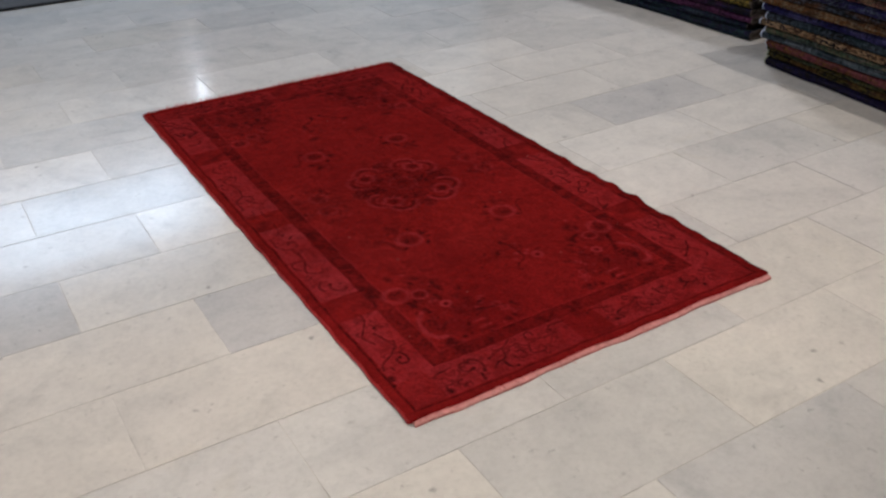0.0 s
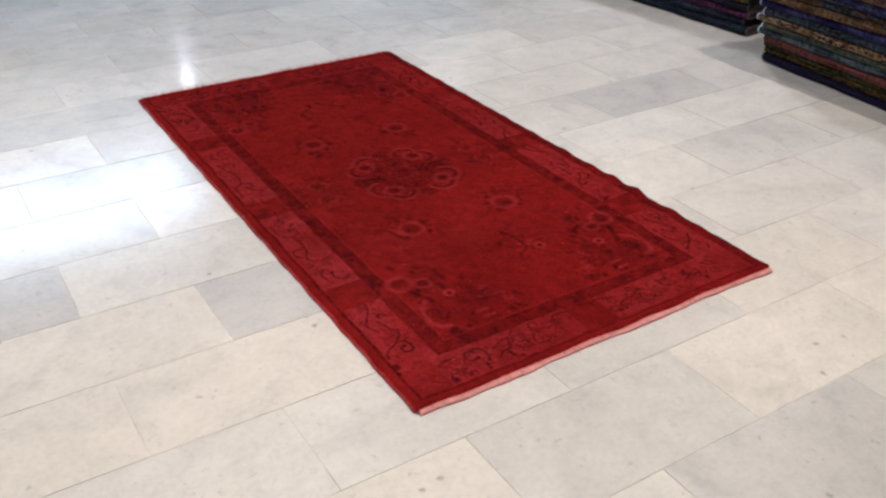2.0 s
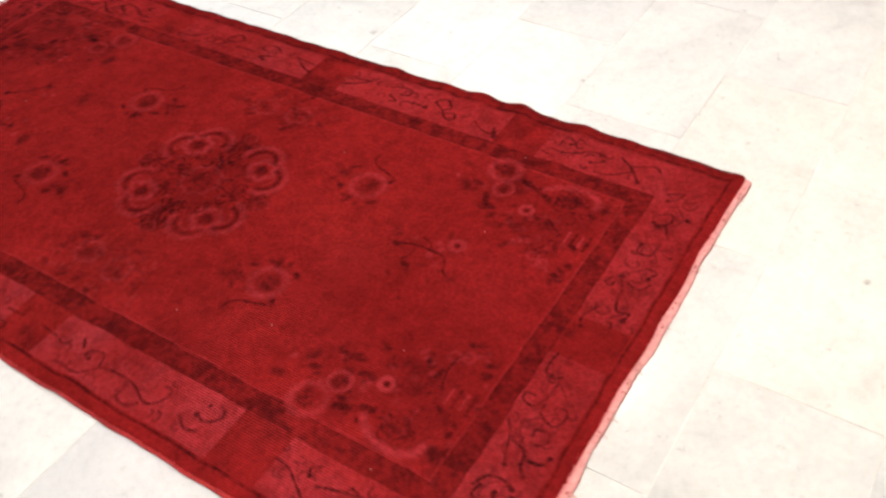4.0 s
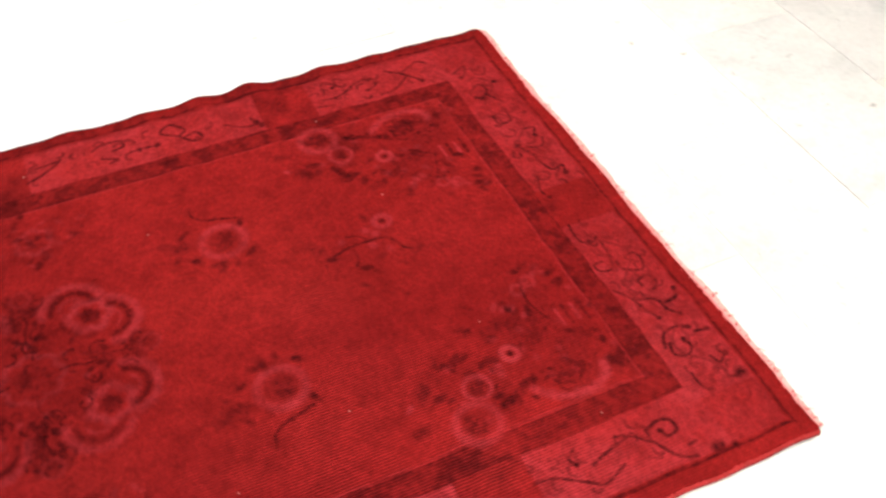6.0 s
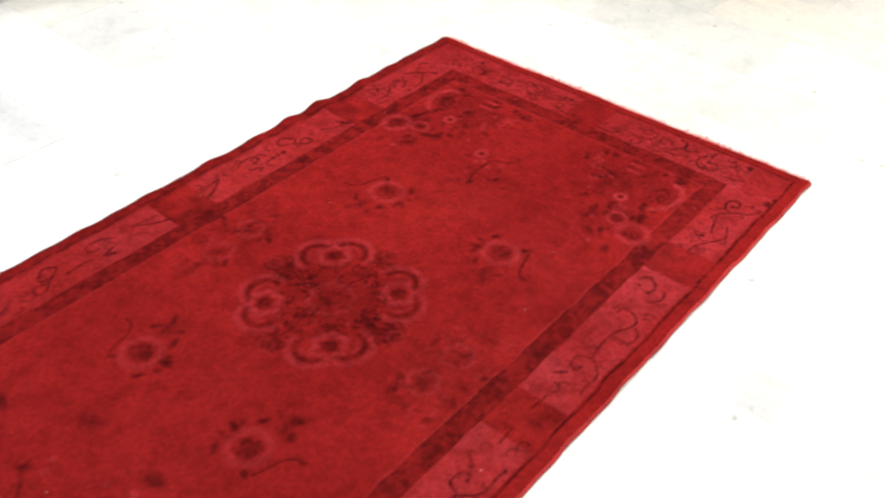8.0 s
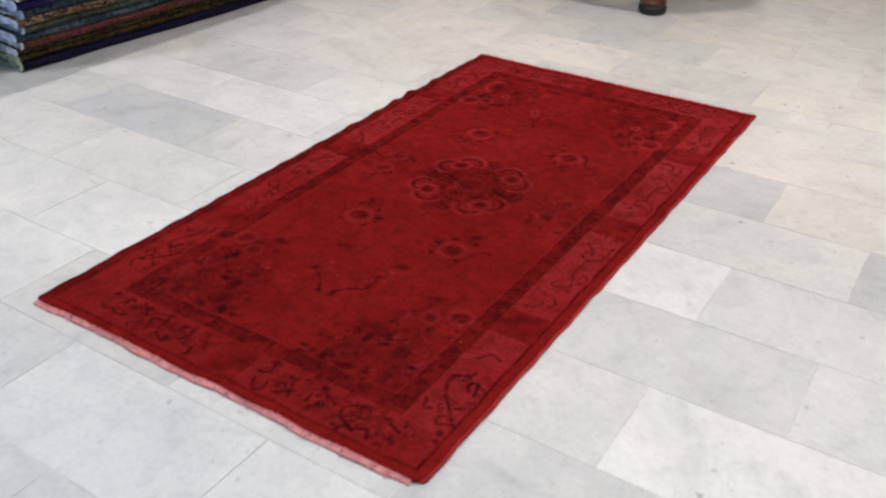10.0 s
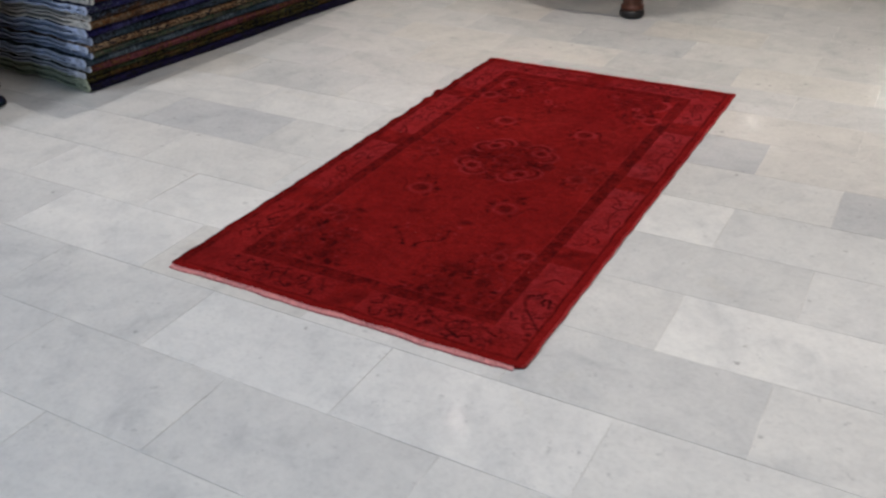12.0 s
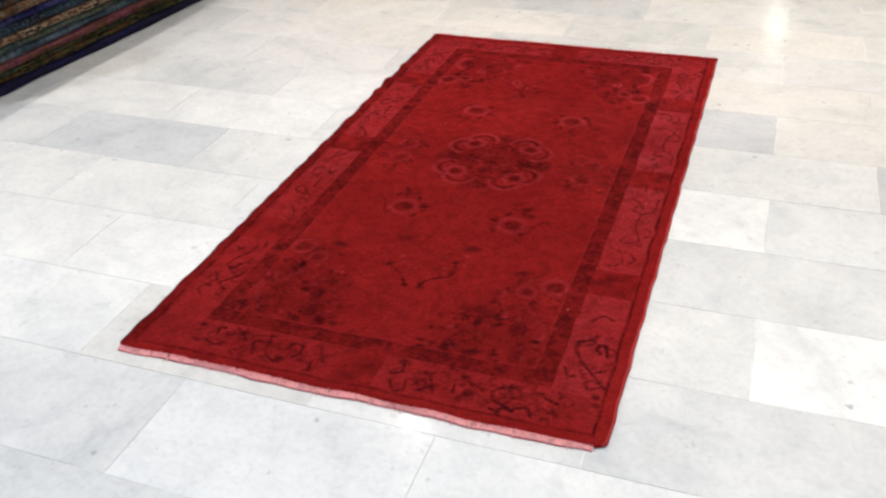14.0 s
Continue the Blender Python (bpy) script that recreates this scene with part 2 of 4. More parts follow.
MARBLE, MARBLE_REST = marble("marble_slab", False), marble("marble_slab_rest", True)
GROUT = plain("grey_grout", (0.595, 0.585, 0.56), 0.9, 5, 0.40)
PLASTER = plain("white_wall_paint", (0.74, 0.73, 0.70), 0.85, 2.0, 0.05, 0.0006)
CEILING_PAINT = plain("white_ceiling_paint", (0.80, 0.80, 0.79), 0.9, 2.0, 0.04)
PILE = dyed_pile()
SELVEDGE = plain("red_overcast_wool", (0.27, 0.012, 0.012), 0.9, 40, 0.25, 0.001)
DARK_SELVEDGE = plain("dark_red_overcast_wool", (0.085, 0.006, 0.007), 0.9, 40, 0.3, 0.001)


def fringe_cotton():
    """Cotton warp ends, dyed at the root and paler outwards; shade below the rim is coloured in."""
    m, n, l, b = material("pink_cotton_fringe", 0.95, 0.0, 0.2)
    tip = n.new("ShaderNodeAttribute")
    tip.attribute_name = "tip"
    co = n.new("ShaderNodeTexCoord").outputs["Object"]
    mott, fine = tex_noise(n, l, 60, 4, 0.6, co), tex_noise(n, l, 700, 2, 0.6, co)
    c = ramp(n, l, tip.outputs["Fac"], [(0.0, (0.28, 0.015, 0.02)), (0.3, (0.42, 0.08, 0.085)), (0.6, (0.62, 0.24, 0.235)), (1.0, (0.74, 0.42, 0.395))]).outputs[0]
    c = mix(n, l, 1.0, c, ramp(n, l, mott.outputs[0], [(0.3, (0.78,) * 3), (0.7, (1.1,) * 3)]).outputs[0], "MULTIPLY")
    l.new(c, b.inputs["Base Color"])
    bump(n, l, fine.outputs[0], b, 0.6, 0.001)
    return m


FRINGE = fringe_cotton()
DARK_WOOD = plain("dark_turned_wood", (0.085, 0.030, 0.018), 0.32, 9, 0.3, 0.0002)
BLACK_FOOT = plain("black_foot_cap", (0.012, 0.011, 0.013), 0.45, 9, 0.2)
CHARCOAL = plain("charcoal_wool", (0.085, 0.083, 0.088), 0.95, 20, 0.25, 0.001)
BLACK_WOOL = plain("black_wool_binding", (0.012, 0.012, 0.014), 0.95, 20, 0.25, 0.001)
METAL = material("brushed_trim", 0.35, 0.9)[0]


# ---- mesh helpers ----
def mesh_of(bm, name):
    me = bpy.data.meshes.new(name)
    bm.to_mesh(me)
    bm.free()
    return me


def part(name, bm, mat, parent, label="", smooth=False):
    """Link a bmesh (or mesh) as one mesh object under a thing or part."""
    me = bm if isinstance(bm, bpy.types.Mesh) else mesh_of(bm, name)
    if not me.materials:
        me.materials.append(mat)
    if smooth:
        me.polygons.foreach_set("use_smooth", [True] * len(me.polygons))
    ob = new(name, me)
    ob.parent = parent
    return tagged(ob, label)


def box(bm, lo, hi):
    m = Matrix.Translation([(a + b) / 2 for a, b in zip(lo, hi)]) @ Matrix.Diagonal([b - a for a, b in zip(lo, hi)] + [1])
    return bmesh.ops.create_cube(bm, size=1, matrix=m)["verts"]


def bevelled(lo, hi, r=0.004, seg=2):
    bm = bmesh.new()
    box(bm, lo, hi)
    bmesh.ops.bevel(bm, geom=bm.edges[:], offset=r, segments=seg, affect="EDGES", profile=0.5)
    return bm


def lathe(profile, seg=28, centre=(0, 0)):
    """A turned body from (radius, height) pairs."""
    bm = bmesh.new()
    rings = []
    for r, z in profile:
        rings.append([bm.verts.new((centre[0] + r * math.cos(2 * math.pi * k / seg), centre[1] + r * math.sin(2 * math.pi * k / seg), z)) for k in range(seg)])
    for a, b in zip(rings, rings[1:]):
        for k in range(seg):
            bm.faces.new((a[k], a[(k + 1) % seg], b[(k + 1) % seg], b[k]))
    bm.faces.new(rings[0][::-1])
    bm.faces.new(rings[-1])
    return bm


def sheet(name, xyz, closed=False):
    """A mesh from a grid of points, shape (rows, columns, 3)."""
    rows, cols = xyz.shape[:2]
    idx = np.arange(rows * cols).reshape(rows, cols)
    if closed:
        idx = np.concatenate([idx, idx[:, :1]], 1)
    quads = np.stack([idx[:-1, :-1], idx[:-1, 1:], idx[1:, 1:], idx[1:, :-1]], -1).reshape(-1, 4)
    me = bpy.data.meshes.new(name)
    me.vertices.add(rows * cols)
    me.vertices.foreach_set("co", xyz.reshape(-1).astype(np.float32))
    me.loops.add(quads.size)
    me.loops.foreach_set("vertex_index", quads.reshape(-1).astype(np.int32))
    me.polygons.add(len(quads))
    me.polygons.foreach_set("loop_start", np.arange(0, quads.size, 4, dtype=np.int32))
    me.update(calc_edges=True)
    return me


# ---- the room's shell ----
X_WEST, X_EAST, Y_SOUTH, Y_NORTH, T = -5.2, 3.3, -10.6, 13.4, 0.2


def structure(name, lo, hi, mat, label, category):
    bm = bmesh.new()
    box(bm, lo, hi)
    ob = new(name, mesh_of(bm, name))
    ob.data.materials.append(mat)
    return tagged(ob, label, category, kind="structure")


structure("wall_east", (X_EAST, Y_SOUTH, 0), (X_EAST + T, Y_NORTH, CEIL), PLASTER, "plain white painted shop wall", "wall")
structure("wall_west", (X_WEST - T, Y_SOUTH, 0), (X_WEST, Y_NORTH, CEIL), PLASTER, "plain white painted shop wall", "wall")
structure("wall_north", (X_WEST - T, Y_NORTH, 0), (X_EAST + T, Y_NORTH + T, CEIL), PLASTER, "plain white painted shop wall", "wall")
structure("wall_south", (X_WEST - T, Y_SOUTH - T, 0), (X_EAST + T, Y_SOUTH, CEIL), PLASTER, "plain white painted shop wall", "wall")
structure("ceiling", (X_WEST - T, Y_SOUTH - T, CEIL + 0.002), (X_EAST + T, Y_NORTH + T, CEIL + T), CEILING_PAINT, "flat white painted ceiling with recessed lights", "ceiling")
floor = structure("floor", (X_WEST - T, Y_SOUTH - T, -0.12), (X_EAST + T, Y_NORTH + T, -0.0013), GROUT, "polished white and grey marble tile floor in running bond", "floor")


def ceiling_fitting(x, y, wide):
    """Trim ring of a recessed downlight."""
    seg, r0 = 28, wide / 2
    bm = bmesh.new()
    rings = [[bm.verts.new((r * math.cos(2 * math.pi * k / seg), r * math.sin(2 * math.pi * k / seg), z)) for k in range(seg)]
             for r, z in ((r0 + 0.004, 0.0), (r0 + 0.010, -0.006), (r0 + 0.030, -0.006), (r0 + 0.034, 0.002))]
    for a, b in zip(rings, rings[1:]):
        for k in range(seg):
            bm.faces.new((a[k], a[(k + 1) % seg], b[(k + 1) % seg], b[k]))
    root = new("downlight", None)
    part("trim_ring", bm, METAL, root, smooth=True)
    root.location = (x, y, CEIL)
    return tagged(root, "unseen round recessed ceiling downlight with metal trim ring", "ceiling light", "shop downlights")


def panel_fitting(x, y, wide, deep):
    """White frame round a flat ceiling panel light."""
    root = new("panel_light", None)
    a, b, f = wide / 2 + 0.004, deep / 2 + 0.004, 0.03
    for lo, hi in (((-a - f, -b - f), (a + f, -b)), ((-a - f, b), (a + f, b + f)), ((-a - f, -b + 0.001), (-a, b - 0.001)), ((a, -b + 0.001), (a + f, b - 0.001))):
        part("frame", bevelled((*lo, -0.014), (*hi, 0.001), 0.003), CEILING_PAINT, root)
    root.location = (x, y, CEIL)
    return tagged(root, "unseen flat glowing ceiling panel light in a white frame", "ceiling light", "shop panel lights")


for x, y, wide, *_ in SPOTS:
    ceiling_fitting(x, y, wide)
for x, y, wide, deep, _, _ in PANELS:
    panel_fitting(x, y, wide, deep)

# ---- the rug ----
CORNERS = np.array([[-0.577, -0.990], [0.617, -0.985], [0.612, 1.275], [-0.562, 1.268]])  # A B C D
HALF_U, HALF_V, V0 = 0.592, 1.128, -0.036
STEP = 0.0026
NU, NV = round(2 * HALF_U / STEP), round(2 * HALF_V / STEP)
us, vs = np.linspace(-HALF_U, HALF_U, NU), np.linspace(-HALF_V, HALF_V, NV)
U, V = np.meshgrid(us, vs)
rng = np.random.default_rng(7)


def value_noise(cell):
    """Smooth random field over the rug, about -1 to 1, with features of the given size."""
    h, w = int(2 * HALF_V / cell) + 3, int(2 * HALF_U / cell) + 3
    g = rng.uniform(-1, 1, (h, w))
    y, x = (V + HALF_V) / cell, (U + HALF_U) / cell
    i, j = y.astype(int), x.astype(int)
    fy, fx = y - i, x - j
    fy, fx = fy * fy * (3 - 2 * fy), fx * fx * (3 - 2 * fx)
    return (g[i, j] * (1 - fx) + g[i, j + 1] * fx) * (1 - fy) + (g[i + 1, j] * (1 - fx) + g[i + 1, j + 1] * fx) * fy


def soft(x, edge, width=0.003):
    return np.clip((x - edge) / width + 0.5, 0, 1)


def band(x, lo, hi, width=0.003):
    return soft(x, lo, width) * (1 - soft(x, hi, width))


N1, N2, N3, N4 = value_noise(0.012), value_noise(0.035), value_noise(0.12), value_noise(0.006)
DARK, PALE, LIGHT = np.zeros_like(U), np.zeros_like(U), np.zeros_like(U)


def window(cu, cv, r):
    a, b = np.searchsorted(us, (cu - r, cu + r))
    c, d = np.searchsorted(vs, (cv - r, cv + r))
    return slice(max(c, 0), max(d, 0)), slice(max(a, 0), max(b, 0))


def dab(layer, cu, cv, r, strength, feather=0.5, squash=1.0, turn=0.0):
    """One soft tuft of colour."""
    w = window(cu, cv, r * 1.6)
    du, dv = U[w] - cu, V[w] - cv
    c, s = math.cos(turn), math.sin(turn)
    d = np.hypot(c * du + s * dv, (-s * du + c * dv) / squash) + 0.25 * r * N1[w]
    layer[w] = np.maximum(layer[w], strength * np.clip((r - d) / (feather * r) , 0, 1))


def stroke(layer, pts, width, strength):
    """A drawn line: dabs along a smooth run of points."""
    pts = np.asarray(pts, float)
    seg = np.hypot(*np.diff(pts, axis=0).T)
    at = np.r_[0, np.cumsum(seg)]
    for s in np.arange(0, at[-1], 0.0022):
        dab(layer, np.interp(s, at, pts[:, 0]), np.interp(s, at, pts[:, 1]), width * (0.75 + 0.4 * rng.random()), strength * (0.75 + 0.25 * rng.random()), 0.7)


def ring(layer, cu, cv, r, wide, strength, lobes=0, depth=0.0, phase=0.0, start=0.0, sweep=2 * math.pi):
    """A ring or arc, scalloped into lobes."""
    w = window(cu, cv, r * (1 + depth) + 3 * wide)
    du, dv = U[w] - cu, V[w] - cv
    a = np.arctan2(dv, du)
    rr = r * (1 + depth * (np.abs(np.cos(0.5 * lobes * (a - phase))) - 0.5)) if lobes else r
    d = np.abs(np.hypot(du, dv) - rr) + 0.0016 * N1[w]
    k = strength * np.clip(1.4 - d / wide, 0, 1)
    if sweep < 6.2:
        off = np.abs((a - start - sweep / 2 + math.pi) % (2 * math.pi) - math.pi)
        k = k * np.clip((sweep / 2 - off) / 0.25, 0, 1)
    layer[w] = np.maximum(layer[w], k)


def curl(cu, cv, r, start, turns=1.2, hand=1, n=40):
    a = np.linspace(0, turns * 2 * math.pi, n)
    rr = r * (1 - 0.75 * a / a[-1])
    return np.stack([cu + rr * np.cos(start + hand * a), cv + rr * np.sin(start + hand * a)], 1)


def leaf(cu, cv, r, turn, strength=0.7):
    dab(DARK, cu, cv, r * 1.4, 0.95 * strength, 0.68, 0.54, turn)


def trail(pts):
    """Points along a smooth curve through a few given ones."""
    p = np.asarray(pts, float)
    p = np.vstack([2 * p[0] - p[1], p, 2 * p[-1] - p[-2]])
    t = np.linspace(0, 1, 9)[:-1, None]
    run = [0.5 * (2 * b + (c - a) * t + (2 * a - 5 * b + 4 * c - d) * t ** 2 + (3 * b - a - 3 * c + d) * t ** 3) for a, b, c, d in zip(p, p[1:], p[2:], p[3:])]
    return np.vstack(run + [p[-2:-1]])


def vine(pts, width=0.0045, strength=0.86):
    stroke(DARK, trail(pts), width, strength)


def mottled(cu, cv, r, strength, squash=1.0, grains=9):
    """A dark flower heart with uneven knots."""
    dab(DARK, cu, cv, r, 0.78 * strength, 0.35, squash)
    for k in range(grains):
        a, q = 6.28 * rng.random(), 0.75 * r * math.sqrt(rng.random())
        dab(DARK, cu + q * math.cos(a), cv + squash * q * math.sin(a), 0.26 * r, 1.15 * strength, 0.8)


def rosette(cu, cv, r, strength=0.62, rim=0.72):
    """Dark heart in a pale scalloped collar."""
    mottled(cu, cv, r, strength)
    turn, petals = 6.28 * rng.random(), 9
    for k in range(petals):
        a, q = turn + 6.28 * k / petals, r * rng.uniform(1.22, 1.46)
        dab(LIGHT, cu + q * math.cos(a), cv + q * math.sin(a), r * rng.uniform(0.42, 0.58), rim * rng.uniform(0.4, 0.8), 0.9, rng.uniform(0.75, 1.0), a)
    ring(LIGHT, cu, cv, r * 1.36, r * 0.30, 0.72 * rim)


def blossom(cu, cv, su, sv):
    """A rosette of the field with its leaves and the bent stem on its outer side, mirrored by su and sv."""
    def at(u, v):
        return cu + su * u, cv + sv * v
    rosette(cu, cv, 0.0285, 0.66, 0.78 if sv < 0 else 0.60)
    for u, v, r, turn, k in ((-0.058, -0.016, 0.017, 0.3, 0.85), (-0.052, -0.030, 0.012, 1.2, 0.6), (-0.045, 0.040, 0.013, 1.0, 0.85),
                             (0.036, 0.042, 0.012, 0.5, 0.8), (-0.028, -0.058, 0.014, 2.1, 0.75), (0.012, -0.076, 0.026, 1.4, 0.55),
                             (0.024, -0.098, 0.018, 2.0, 0.65), (0.040, -0.066, 0.014, 0.9, 0.6), (-0.012, -0.088, 0.011, 0.4, 0.5),
                             (-0.064, 0.010, 0.010, 0.0, 0.5), (0.062, -0.002, 0.010, 1.6, 0.5)):
        leaf(*at(u, v), r, su * sv * turn, k)
    vine([at(u, v) for u, v in ((0.050, 0.036), (0.058, 0.012), (0.064, -0.012), (0.078, -0.034), (0.102, -0.040))], 0.0046, 0.72)


def cloud_flower(su, sv):
    """One of the four large flowers of the medallion: two lobes that part at the outer corner."""
    def at(u, v):
        return su * u, V0 + sv * v
    mottled(*at(0.096, 0.103), 0.0205, 0.74)
    ring(PALE, *at(0.096, 0.103), 0.031, 0.009, 0.62, 6, 0.25, rng.random())
    for cu, cv, lo, hi in ((0.122, 0.079, -95, 74), (0.075, 0.129, 14, 175)):
        for layer, r, wide, k in ((DARK, 0.0360, 0.0098, 0.66), (LIGHT, 0.0510, 0.0120, 0.56)):
            pts = [at(cu + r * math.cos(radians(a)), cv + r * math.sin(radians(a))) for a in np.linspace(lo, hi, 16)]
            stroke(layer, pts, wide, k)
        pts = [at(cu + 0.022 * math.cos(radians(a)), cv + 0.022 * math.sin(radians(a))) for a in np.linspace(lo + 20, hi - 30, 8)]
        stroke(PALE, pts, 0.0055, 0.42)
    for u, v, r, turn, k in ((0.060, 0.070, 0.015, 0.8, 0.6), (0.052, 0.098, 0.012, 1.5, 0.55), (0.092, 0.058, 0.012, 0.1, 0.55), (0.128, 0.118, 0.010, 2.3, 0.5)):
        leaf(*at(u, v), r, su * sv * turn, k)
    dab(PALE, *at(0.070, 0.088), 0.018, 0.45, 0.8)
    dab(PALE, *at(0.108, 0.066), 0.014, 0.40, 0.8)


def corner_spray(su, sv):
    """Spray of blossoms in a corner of the field, mirrored by su; the two ends differ."""
    def at(u, v):
        return su * u, v
    if sv < 0:
        for u, v, r in ((0.367, -0.646, 0.026), (0.307, -0.674, 0.0165)):
            rosette(*at(u, v), r, 0.64, 0.85)
        mottled(*at(0.335, -0.823), 0.031, 0.92, 1.35, 16)
        ring(DARK, *at(0.335, -0.823), 0.036, 0.005, 0.42, 7, 0.2)
        stroke(LIGHT, trail([at(u, v) for u, v in ((0.346, -0.756), (0.372, -0.786), (0.383, -0.820), (0.382, -0.850), (0.364, -0.880), (0.342, -0.884))]), 0.0125, 0.95)
        dab(DARK, *at(0.349, -0.908), 0.030, 0.74, 0.7, 1.2)
        vine([at(u, v) for u, v in ((0.352, -0.700), (0.345, -0.724), (0.334, -0.745), (0.327, -0.766))], 0.0120, 0.92)
        for u, v, r, turn, k in ((0.282, -0.590, 0.024, 0.6, 0.60), (0.300, -0.612, 0.016, 1.1, 0.70), (0.242, -0.672, 0.019, 1.5, 0.75), (0.255, -0.655, 0.013, 0.4, 0.6),
                                 (0.348, -0.560, 0.020, 1.4, 0.42), (0.212, -0.757, 0.026, 1.3, 0.48), (0.226, -0.735, 0.016, 0.2, 0.5), (0.268, -0.722, 0.013, 2.2, 0.55),
                                 (0.140, -0.898, 0.013, 1.0, 0.7), (0.160, -0.905, 0.014, 1.3, 0.7), (0.190, -0.700, 0.013, 1.4, 0.4), (0.258, -0.780, 0.012, 0.7, 0.5)):
            leaf(*at(u, v), r, su * turn, k)
        ring(LIGHT, *at(0.268, -0.753), 0.0135, 0.0060, 0.80)
        dab(DARK, *at(0.268, -0.753), 0.0065, 0.8)
        for u, v in ((0.152, -0.830), (0.142, -0.856)):
            ring(PALE, *at(u, v), 0.0110, 0.0045, 0.6)
        for v in (-0.868, -0.899):                          # paired bars of the vase stand
            stroke(LIGHT, [at(0.218, v), at(0.252, v)], 0.0055, 1.0)
            stroke(DARK, [at(0.214, v - 0.015), at(0.256, v - 0.015)], 0.0075, 0.80)
        vine([at(u, v) for u, v in ((0.150, -0.838), (0.180, -0.834), (0.206, -0.840), (0.236, -0.850))], 0.0046, 0.75)
        vine([at(u, v) for u, v in ((0.236, -0.850), (0.248, -0.830), (0.266, -0.806))], 0.0046, 0.78)
        for u, v in ((0.143, -0.851), (0.180, -0.785), (0.171, -0.774), (0.186, -0.800), (0.130, -0.872), (0.300, -0.560), (0.205, -0.815)):
            dab(PALE, *at(u, v), 0.013, 0.70, 0.6, 0.6, 0.8 * su)
        wash = ((0.30, -0.86, 0.10), (0.24, -0.82, 0.09), (0.33, -0.70, 0.08))
    else:
        for u, v, r in ((0.361, 0.604, 0.024), (0.295, 0.644, 0.018)):
            rosette(*at(u, v), r, 0.78, 0.62)
        mottled(*at(0.318, 0.802), 0.034, 0.74, 1.15, 14)
        mottled(*at(0.334, 0.896), 0.026, 0.66, 1.2)
        mottled(*at(0.212, 0.870), 0.030, 0.74 if su > 0 else 0.62, 1.1, 12)
        stroke(PALE, trail([at(u, v) for u, v in ((0.352, 0.752), (0.376, 0.780), (0.381, 0.825), (0.366, 0.858))]), 0.0095, 0.40)
        for u, v, r, turn, k in ((0.268, 0.564, 0.022, 0.5, 0.78), (0.322, 0.690, 0.019, 1.5, 0.85), (0.331, 0.716, 0.016, 0.9, 0.75), (0.203, 0.742, 0.021, 1.4, 0.72),
                                 (0.213, 0.800, 0.020, 1.5, 0.75), (0.262, 0.794, 0.018, 0.4, 0.75), (0.194, 0.775, 0.013, 0.9, 0.6), (0.172, 0.826, 0.017, 1.2, 0.62),
                                 (0.168, 0.900, 0.022, 1.0, 0.70), (0.235, 0.910, 0.024, 0.3, 0.72), (0.230, 0.700, 0.016, 0.7, 0.55), (0.240, 0.620, 0.014, 1.9, 0.42),
                                 (0.130, 0.905, 0.015, 0.3, 0.55), (0.372, 0.688, 0.013, 1.1, 0.5), (0.290, 0.905, 0.018, 0.2, 0.6), (0.378, 0.905, 0.020, 1.4, 0.55)):
            leaf(*at(u, v), 1.15 * r, -su * turn, 1.12 * k)
        vine([at(u, v) for u, v in ((0.338, 0.690), (0.318, 0.730), (0.280, 0.765), (0.235, 0.770))], 0.0050, 0.70)
        wash = ((0.32, 0.86, 0.11), (0.21, 0.86, 0.10), (0.21, 0.76, 0.08), (0.33, 0.73, 0.08), (0.30, 0.63, 0.08))
    for u, v, r in wash:
        dab(DARK, *at(u, v), r, 0.48 if sv < 0 else 0.56, 1.0)
    for k in range(80 if sv < 0 else 120):
        u, v = 0.10 + 0.29 * rng.random(), 0.60 + 0.33 * rng.random()
        if u + 0.75 * (v - 0.6) > 0.26 and not (sv > 0 and math.hypot(u - 0.272, 0.8 * (v - 0.85)) < 0.035):
            leaf(*at(u, sv * v), 0.007 + 0.010 * rng.random(), 6.28 * rng.random(), 0.35 + 0.45 * rng.random())
            if rng.random() < 0.35:
                dab(PALE, *at(u + 0.014, sv * v - 0.012), 0.010, 0.4 if sv < 0 else 0.6, 0.7)


def side_spray(su):
    """Loose spray beside the medallion."""
    for u, v, r, k in ((0.306, -0.074, 0.021, 0.62), (0.318, -0.088, 0.017, 0.60), (0.304, -0.150, 0.019, 0.55), (0.300, 0.020, 0.023, 0.55), (0.258, 0.035, 0.014, 0.62),
                       (0.372, -0.020, 0.014, 0.5), (0.386, -0.066, 0.013, 0.6), (0.248, -0.080, 0.015, 0.5), (0.300, 0.084, 0.018, 0.55), (0.325, -0.052, 0.014, 0.66),
                       (0.280, 0.048, 0.017, 0.45), (0.355, 0.025, 0.018, 0.42), (0.277, -0.100, 0.014, 0.5)):
        leaf(su * u, v, r, 6.28 * rng.random(), k)
    ring(PALE, su * 0.309, -0.078, 0.030, 0.006, 0.42, 6, 0.2)
    ring(PALE, su * 0.300, 0.020, 0.030, 0.006, 0.38, 6, 0.2)
    dab(DARK, su * 0.308, -0.05, 0.11, 0.20, 1.0)
    for k in range(26):
        leaf(su * (0.245 + 0.13 * rng.random()), V0 - 0.14 + 0.29 * rng.random(), 0.007 + 0.009 * rng.random(), 6.28 * rng.random(), 0.25 + 0.35 * rng.random())
        dab(PALE, su * (0.245 + 0.13 * rng.random()), V0 - 0.14 + 0.29 * rng.random(), 0.012, 0.38, 0.8, 0.5, 6.28 * rng.random())
    vine([(su * u, v) for u, v in ((0.305, -0.165), (0.285, -0.120), (0.312, -0.060), (0.290, 0.0), (0.300, 0.070), (0.285, 0.110))], 0.004, 0.45)


